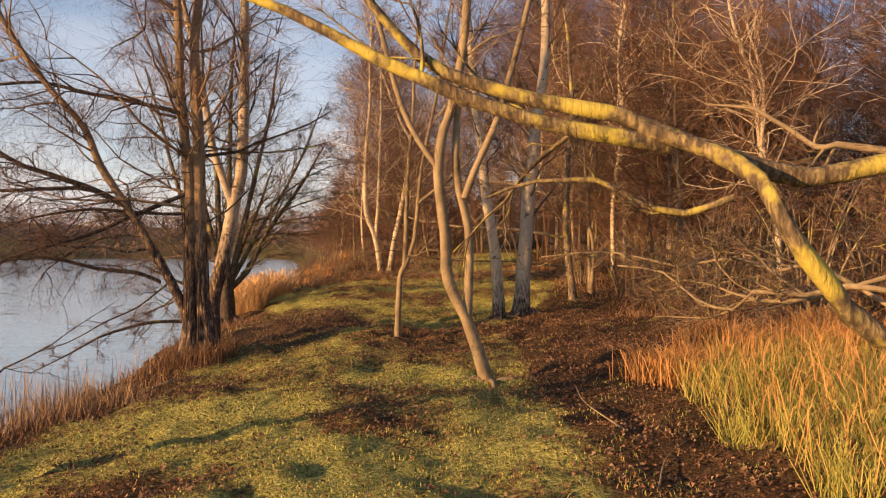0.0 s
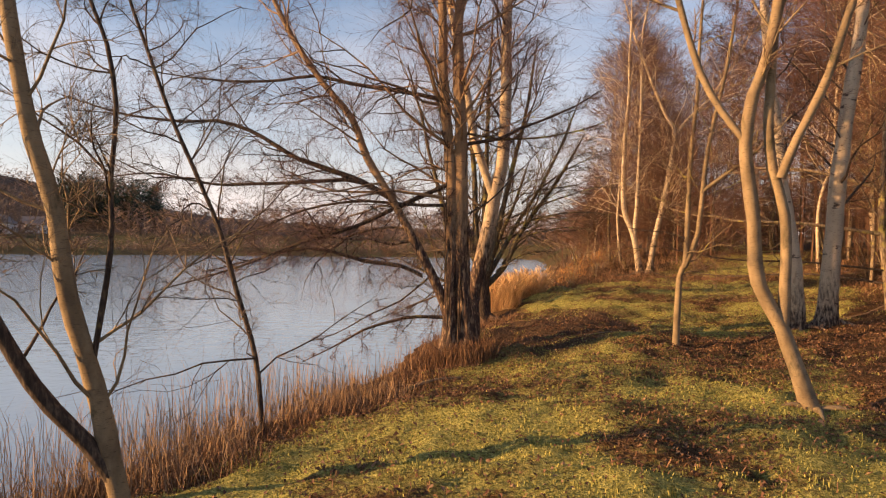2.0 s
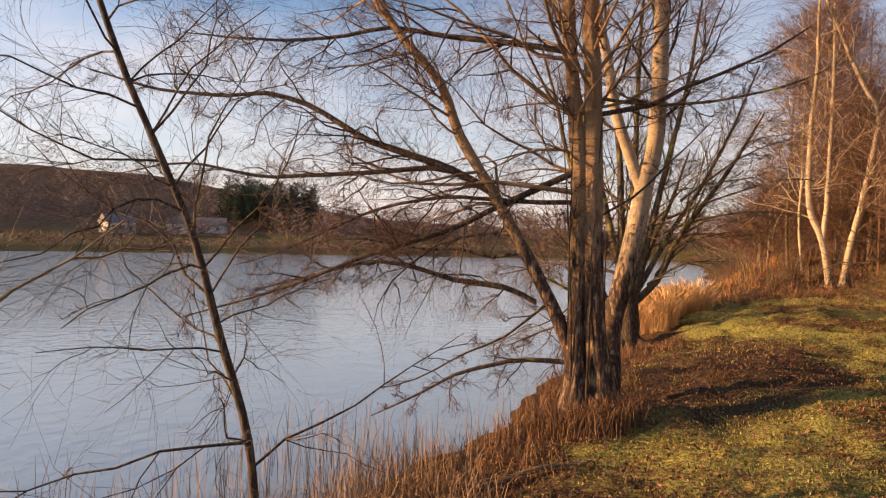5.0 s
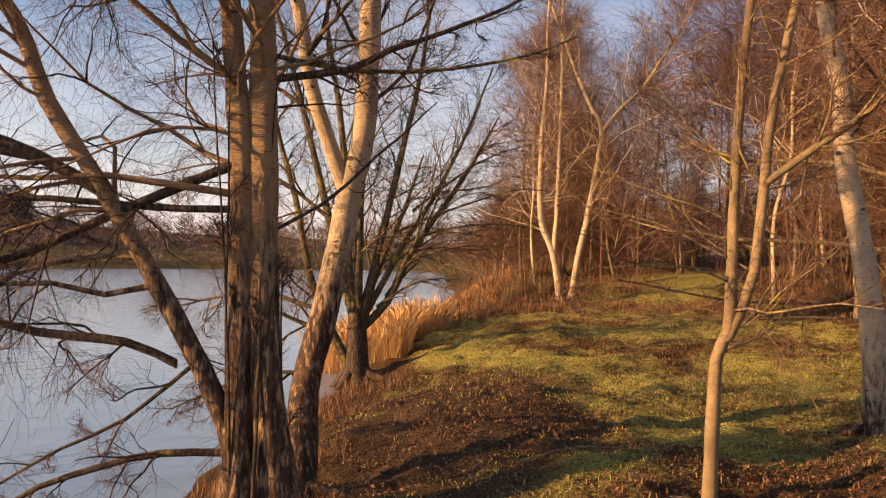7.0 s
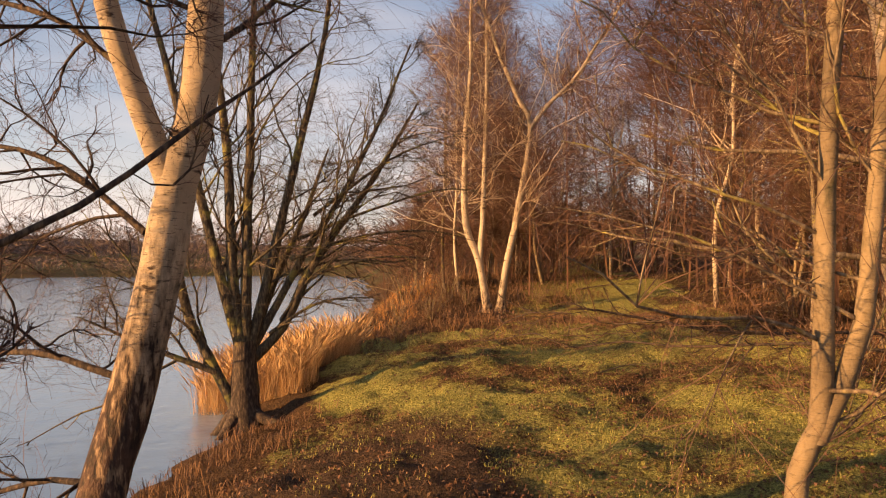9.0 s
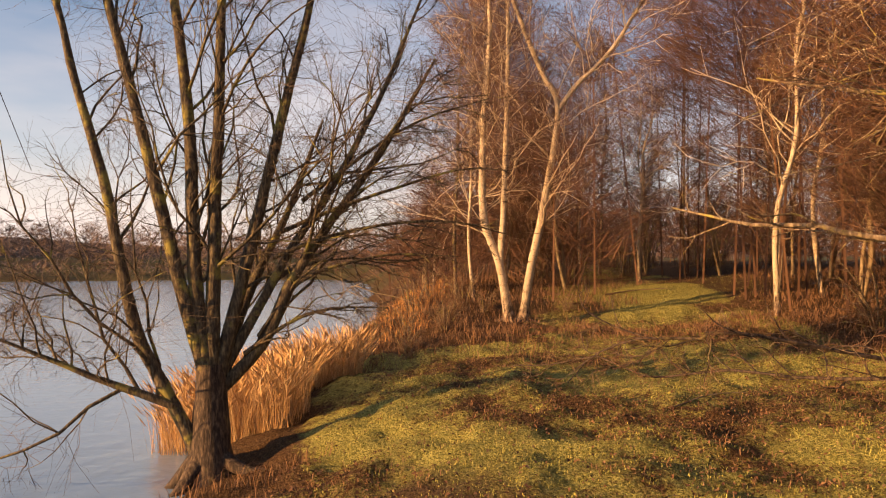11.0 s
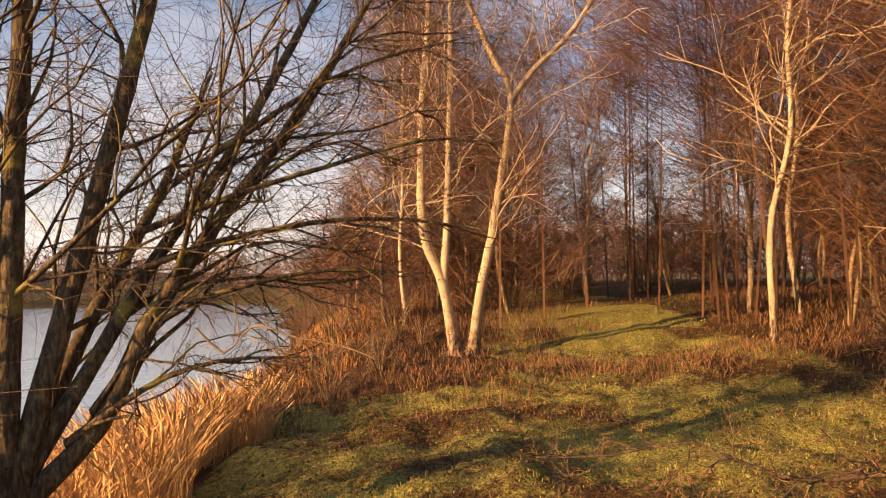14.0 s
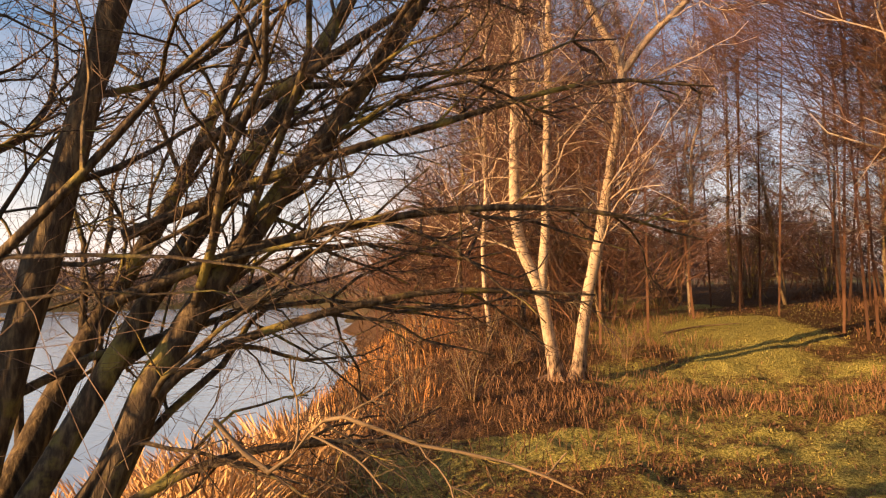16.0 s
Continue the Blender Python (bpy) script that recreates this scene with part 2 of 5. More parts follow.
def smooth_line(pts, step=0.18):
    """Catmull-Rom through the control points."""
    p = np.asarray(pts, float)
    p = np.vstack([2 * p[0] - p[1], p, 2 * p[-1] - p[-2]])
    out = []
    for i in range(1, len(p) - 2):
        n = max(2, int(np.linalg.norm(p[i + 1] - p[i]) / step))
        t = (np.arange(n) / n)[:, None]
        a, b, c, d = p[i - 1:i + 3]
        out.append(0.5 * (2 * b + (c - a) * t + (2 * a - 5 * b + 4 * c - d) * t ** 2 + (3 * b - a - 3 * c + d) * t ** 3))
    return np.vstack([*out, p[-2]])


def wander(rng, p, d, length, n, bend, lift):
    """A wandering branch line."""
    pts, d = [np.asarray(p, float)], np.asarray(d, float) / np.linalg.norm(d)
    for _ in range(n):
        d = d + rng.normal(0, bend, 3) + (0, 0, lift)
        d /= np.linalg.norm(d)
        pts.append(pts[-1] + d * length / n)
    return np.array(pts)


def side_dir(rng, d, spread):
    """A direction at about spread radians from d."""
    a = rng.normal(0, 1, 3)
    a -= d * (a @ d)
    a /= np.linalg.norm(a) + 1e-9
    s = spread * rng.uniform(0.7, 1.3)
    return d * math.cos(s) + a * math.sin(s)


WALK = np.array([(0, 0), (-0.3, 0.7), (-0.55, 1.5), (-1.4, 4.85), (-1.6, 6.8), (-1.9, 9.1), (-2.1, 9.9), (-2.5, 12.9), (-2.6, 13.9), (-3.1, 15.0), (-3.7, 16.0), (-3.7, 17.3)])


def blocks(pts):
    """Whether growth would hang across the trodden way at head height."""
    for p in pts[1:]:
        if 0.8 < p[2] < 2.7 and -1 < p[1] < 18.5:
            a, b = WALK[:-1], WALK[1:]
            t = np.clip(((p[:2] - a) * (b - a)).sum(1) / ((b - a) ** 2).sum(1), 0, 1)[:, None]
            if (np.hypot(*(a + t * (b - a) - p[:2]).T) < 0.55).any():
                return True
    return False


def sprout(rng, branches, twigs, line, rad, count, length, lift=0.05, lo=0.15, spread=0.9, twig_n=7, sub=4, fine=0.004, flat=0.0, aim=None, single=None, bend=0.15, thin=False, heavy=1.0, shoots=0):
    """Branches, branchlets and twigs along a stem line."""
    n = len(line)
    for q in range(count):
        f = lo + (1 - lo) * (q + rng.uniform(0, 1)) / count
        i = min(n - 2, int(f * (n - 1)))
        d = line[i + 1] - line[i]
        d = d / (np.linalg.norm(d) + 1e-9)
        b = side_dir(rng, d, spread)
        b[2] *= 1 - flat
        if aim is not None:
            b = b + np.asarray(aim)
        ln = length * rng.uniform(0.5, 1.25) * (1.15 - 0.75 * f)
        r0 = min(rad[i] * 0.55, (0.006 + 0.008 * ln) * heavy)
        br = wander(rng, line[i], b, ln, 7, bend, lift)
        if blocks(br):
            continue
        if single:
            t = Tubes()
            t.tube(br, np.linspace(r0, fine, 8), 5)
            t.object("branch", single[0], single[1], True, single[2])
        else:
            branches.tube(br, np.linspace(r0, fine, 8), 4)
        for s in range(sub):
            g = rng.uniform(0.2, 1)
            k = min(6, int(g * 7))
            e = side_dir(rng, (br[k + 1] - br[k]) / (np.linalg.norm(br[k + 1] - br[k]) + 1e-9), 0.75)
            l2 = ln * rng.uniform(0.3, 0.6) * (1.2 - 0.6 * g)
            sb = wander(rng, br[k], e, l2, 5, bend * 1.1, lift * 0.4)
            if blocks(sb):
                continue
            branches.tube(sb[::2] if thin else sb, np.linspace(max(fine, r0 * 0.45), fine * 0.6, 3 if thin else 6), 3)
            for _ in range(twig_n):
                h = rng.integers(0, 5)
                w = side_dir(rng, (sb[h + 1] - sb[h]) / (np.linalg.norm(sb[h + 1] - sb[h]) + 1e-9), 0.65)
                if thin:
                    tw = wander(rng, sb[h], w, l2 * rng.uniform(0.8, 1.6), 2, 0.35, -0.03)
                    twigs.ribbon(tw, fine * 0.5, side_dir(rng, w, 1.5))
                else:
                    tw = wander(rng, sb[h], w, l2 * rng.uniform(0.5, 1.3), 4, 0.08 + bend, -0.05)
                    if blocks(tw):
                        continue
                    twigs.ribbon(tw, fine * 0.5, side_dir(rng, w, 1.5))
                    for j in (1, 2, 3)[:shoots]:
                        e2 = side_dir(rng, (tw[j + 1] - tw[j]) / (np.linalg.norm(tw[j + 1] - tw[j]) + 1e-9), 0.7)
                        twigs.ribbon(wander(rng, tw[j], e2, l2 * rng.uniform(0.25, 0.6), 2, 0.25, -0.06), fine * 0.38, side_dir(rng, e2, 1.5))


def carry_on(rng, pts, top, lean=0.05):
    """Carries a stem on upward to a height above its last control point."""
    pts = [np.asarray(p, float) for p in pts]
    d = pts[-1] - pts[-2]
    d /= np.linalg.norm(d)
    while pts[-1][2] < top:
        d = d + rng.normal(0, lean, 3) + (0, 0, 0.12)
        d /= np.linalg.norm(d)
        pts.append(pts[-1] + d * 0.8)
    return pts


# ---- the lie of the land ----
SHORE_Y = (-60, -10, 0, 6, 9.4, 11, 12, 15.5, 18, 19.6, 21, 24, 30, 36, 44, 60, 100, 150, 200, 260, 400)
SHORE_X = (-9, -7, -6.2, -5.6, -5.3, -5.1, -5.3, -5.8, -6.2, -6.25, -6.5, -7.1, -7.8, -7.9, -8.4, -11.3, -19, -30, -60, -160, -420)
RIDGE_Y = (-60, 0, 5, 9, 13, 17, 21, 25, 30, 37, 50, 80, 300)
RIDGE_Z = (-0.3, -0.22, -0.24, -0.15, -0.04, 0.0, 0.2, 0.22, 0.5, 1.1, 1.5, 2.0, 3.0)
LAKE_Z = -0.75


LATTICE = np.random.default_rng(12).random((256, 256))


def rolls(x, y, size):
    """Smooth random values from 0 to 1 on a lattice of the given size."""
    x, y = np.asarray(x, float) / size + 640.3, np.asarray(y, float) / size + 640.7
    i, j = np.floor(x).astype(int), np.floor(y).astype(int)
    u, v = x - i, y - j
    u, v = u * u * (3 - 2 * u), v * v * (3 - 2 * v)
    i0, i1, j0, j1 = i % 256, (i + 1) % 256, j % 256, (j + 1) % 256
    return (LATTICE[i0, j0] * (1 - u) + LATTICE[i1, j0] * u) * (1 - v) + (LATTICE[i0, j1] * (1 - u) + LATTICE[i1, j1] * u) * v


def lumps(x, y):
    """Unevenness of the ground: broad swells and moss hummocks."""
    fade = np.clip((7.5 - x) / 3, 0, 1) * np.clip((y - 2.5) / 1.5, 0, 1) * np.clip((36 - y) / 5, 0, 1)
    broad = np.clip((40 - np.hypot(x, y - 15)) / 20, 0, 1)
    return broad * 0.14 * (rolls(x, y, 2.3) - 0.5) + fade * (0.12 * (rolls(x + 3, y, 0.85) - 0.5) + 0.13 * (rolls(x, y + 9, 0.37) - 0.5) + 0.05 * (rolls(x, y, 0.21) - 0.5))


def shore_at(y):
    """Where the waterline runs, with small bays and points."""
    return np.interp(y, SHORE_Y, SHORE_X) + 0.55 * (rolls(0 * y, y, 1.7) - 0.5) + 0.25 * (rolls(0 * y + 9, y, 0.5) - 0.5)


def height(x, y):
    x, y = np.asarray(x, float), np.asarray(y, float)
    s = x - shore_at(y)
    top = np.interp(y, RIDGE_Y, RIDGE_Z) + 0.05 * np.clip(x, 0, 8)
    f = 1 - (1 - np.clip(s / 4.0, 0, 1)) ** 1.7
    near = LAKE_Z + (top - LAKE_Z) * f + lumps(x, y) * np.clip(s, 0, 1) + 0.16 * np.exp(-((x + 3.8) ** 2 + (y - 11.8) ** 2) / 1.2)
    near = near - 0.2 * np.exp(-((x + 0.06) ** 2 + (y - 6.3) ** 2) / 0.012) + 0.09 * np.exp(-((x - 0.22) ** 2 + (y - 6.25) ** 2) / 0.05)
    near = near + 0.10 * np.exp(-((x + 3.0) ** 2 / 0.35 + (y - 15.6) ** 2 / 0.5))
    near = near - 0.22 * np.exp(-((x + 3.95) ** 2 / 0.3 + (y - 24.45) ** 2 / 0.12)) - 0.15 * np.exp(-((x + 2.9) ** 2 / 0.25 + (y - 24.9) ** 2 / 0.08))
    near = np.where(s < 0, LAKE_Z + np.maximum(0.35 * s, -1.6), near)
    r = np.hypot(x + 2, y - 8)
    a = np.degrees(np.arctan2(-(x + 2), y - 8))
    hill = np.interp(a, (-180, -5, 15, 30, 38, 44, 52, 60, 75, 110, 180), (1, 2, 4, 6, 9, 16, 25, 27, 26, 14, 1))
    far = LAKE_Z - 2 + np.clip((r - 160) * 0.35, 0, 3.2) + np.clip((r - 172) / 90, 0, 1) * 6 + np.clip((r - 240) / 110, 0, 1) ** 1.2 * hill
    return np.where(r > 150, np.maximum(near, far), near)


def moss_field(x, y):
    """Over 0 where the moss cushions grow: broken into patches."""
    # the dip by the slim birches is leaf litter plus shade put into colour
    return 2.6 * (rolls(x, y + 5, 1.9) - 0.5) + 1.6 * (rolls(x + 7, y, 0.7) - 0.5) + 0.8 * (rolls(x, y, 0.26) - 0.5) + 0.10 + 0.35 * np.clip((13 - y) / 2, 0, 1) + 0.2 * np.clip((y - 17) / 2, 0, 1) - 0.45 * np.exp(-((x - 0.8) / 1.7) ** 2 - ((y - 14.4) / 1.9) ** 2) - 0.8 * np.exp(-((y - 27.7) / 1.2) ** 2) + 0.6 * np.exp(-((x + 1.0) / 1.5) ** 2 - ((y - 10.8) / 1.8) ** 2)


def axis(spans):
    out = []
    for a, b, step in spans:
        out.append(np.arange(a, b, step))
    return np.concatenate([*out, [spans[-1][1]]])


def ground():
    xs = axis([(-2500, -500, 250), (-500, -100, 12), (-100, -12, 4), (-12, -7, 0.5), (-7, 5, 0.1), (5, 10, 0.25), (10, 40, 1.5), (40, 160, 15), (160, 2500, 300)])
    ys = axis([(-2500, -200, 250), (-200, -10, 10), (-10, 3, 1.0), (3, 30, 0.115), (30, 45, 0.4), (45, 120, 3), (120, 500, 12), (500, 2500, 250)])
    gx, gy = np.meshgrid(xs, ys)
    z = height(gx, gy)
    # small unevenness of the moss cushions
    z = z + np.random.default_rng(3).normal(0, 0.011, z.shape) * ((gx > -7) & (gx < 5) & (gy > 3) & (gy < 30) & (gx > np.interp(gy, SHORE_Y, SHORE_X) + 0.8))
    v = np.stack([gx, gy, z], -1).reshape(-1, 3)
    nx, ny = len(xs), len(ys)
    i = (np.arange(ny - 1)[:, None] * nx + np.arange(nx - 1)[None]).reshape(-1)
    me = bpy.data.meshes.new("ground")
    me.from_pydata(v.tolist(), [], np.stack([i, i + 1, i + nx + 1, i + nx], -1).tolist())
    me.polygons.foreach_set("use_smooth", np.ones(len(me.polygons), bool))
    x, y = v[:, 0], v[:, 1]
    s = x - shore_at(y)
    moss = np.clip((s - 0.6) / 1.1, 0, 1) * np.clip(1.3 - np.clip(x - 0.7, 0, 9) / 0.9 + 1.2 * np.clip((y - 13.5) / 4, 0, 1) + 1.5 * np.clip((y - 17) / 5, 0, 1), 0.2, 1)
    moss = moss * np.where(y > 26, np.clip(1.6 - np.abs(x - 1 - 0.12 * (y - 26)) / 4.2, 0.1, 1), 1)
    moss = moss * np.clip(1.02 + 0.22 * moss_field(x, y), 0.74, 1.25)
    # bare soil, spread wider beside the clump to darken it like its shade
    dirt_shade = np.exp(-(((x + 3.2) / 1.4) ** 2 + ((y - 15.4) / 2.6) ** 2)) * 1.5 + np.exp(-(((x + 2.6) / 1.0) ** 2 + ((y - 12.8) / 2.0) ** 2)) * 0.65 + 0.5 * np.exp(-(((x - 0.2) / 0.9) ** 2 + ((y - 22) / 5) ** 2))
    r = np.hypot(x + 2, y - 8)
    for name, data in (("moss", moss), ("dirt_shade", np.clip(dirt_shade, 0, 1)), ("far", np.clip((r - 60) / 40, 0, 1)), ("scrub", np.clip((r - 232) / 16, 0, 1))):
        at = me.attributes.new(name, "FLOAT", "POINT")
        at.data.foreach_set("value", data.astype(np.float32))
    me.materials.append(GROUND)
    tagged(new("ground", me), "mossy uneven lakeside ground with leaf litter", "ground", kind="structure")


def lake():
    bm = bmesh.new()
    bmesh.ops.create_grid(bm, x_segments=8, y_segments=8, size=1)
    bmesh.ops.transform(bm, verts=bm.verts, matrix=Matrix.Translation((-210, 60, LAKE_Z)) @ Matrix.Diagonal((230, 300, 1, 1)))
    me = bpy.data.meshes.new("water")
    bm.to_mesh(me)
    me.materials.append(WATER)
    tagged(new("water", me), "still lake water with part of the sky's reflection in its colour", "water", kind="structure")


ground()
lake()


# ---- trees ----
def tree(name, stems, label, group="", seed=1, bark=BIRCH, twig=TWIG, branch_mat=None, origin=None, single=True):
    """One tree. stems: dicts with control points, radii and how thickly it is branched."""
    rng = np.random.default_rng(seed)
    o = np.asarray(origin if origin is not None else stems[0]["pts"][0], float)
    top = new(name)
    top.location = o
    tagged(top, label, "tree", group)
    branches, twigs = Tubes(), Tubes()
    for k, s in enumerate(stems):
        pts = s["pts"]
        if s.get("top"):
            pts = carry_on(rng, pts, s["top"], s.get("lean", 0.06))
        line = smooth_line(pts)
        n = len(line)
        line[2:] += np.cumsum(rng.normal(0, 0.006, (n - 2, 3)), 0) * 0.6
        f = np.linspace(0, 1, n)
        r0, r1 = s["r"]
        rad = r1 + (r0 - r1) * (1 - f) ** s.get("taper", 0.8)
        if s.get("flare"):
            d = np.concatenate([[0], np.cumsum(np.linalg.norm(np.diff(line, axis=0), axis=1))])
            rad = rad * (1 + s["flare"] * np.exp(-d / 0.28))
        rad = rad * (1 + rng.normal(0, 0.035, n))
        t = Tubes()
        t.tube(line, rad, s.get("sides", 10), s.get("rough", 0.0))
        t.object("trunk" if s.get("trunk", k == 0) else "limb", s.get("bark", bark), top, True, o)
        if s.get("flare") and single:
            # surface roots running into the ground
            for q in range(4):
                a = q * 1.57 + rng.uniform(-0.5, 0.5)
                rr = r0 * 1.15
                ln = 2.6 * rr + 0.15
                c0, c1 = math.cos(a), math.sin(a)
                x, y, z = line[0]
                ends = [(x + c0 * ln * f2, y + c1 * ln * f2) for f2 in (0.15, 0.55, 1.0)]
                t = Tubes()
                t.tube(smooth_line([(ends[0][0], ends[0][1], z + rr * 1.1), (ends[1][0], ends[1][1], float(height(*ends[1])) + 0.02), (ends[2][0], ends[2][1], float(height(*ends[2])) - 0.03)], 0.08), np.linspace(rr * 0.42, 0.012, len(smooth_line([(ends[0][0], ends[0][1], z + rr * 1.1), (ends[1][0], ends[1][1], float(height(*ends[1])) + 0.02), (ends[2][0], ends[2][1], float(height(*ends[2])) - 0.03)], 0.08))), 6)
                t.object("root", s.get("bark", bark), top, True, o)
        if s.get("count", 0):
            sprout(rng, branches, twigs, line, rad, s["count"], s.get("length", 1.8), s.get("lift", 0.05), s.get("lo", 0.2), s.get("spread", 0.9),
                   s.get("twig_n", 15), s.get("sub", 5), s.get("fine", 0.005), s.get("flat", 0.0), s.get("aim"), (branch_mat or s.get("bark", bark), top, o) if single else None, s.get("bend", 0.15), s.get("thin", False), s.get("heavy", 1.0), s.get("shoots", 0))
    if branches.k:
        tagged(branches.object("branchwork", branch_mat or bark, top, True, o), kind="stuff")
        tagged(twigs.object("twigwork", twig, top, False, o), kind="stuff")
    return top


def gz(x, y, dz=-0.06):
    return float(height(x, y)) + dz


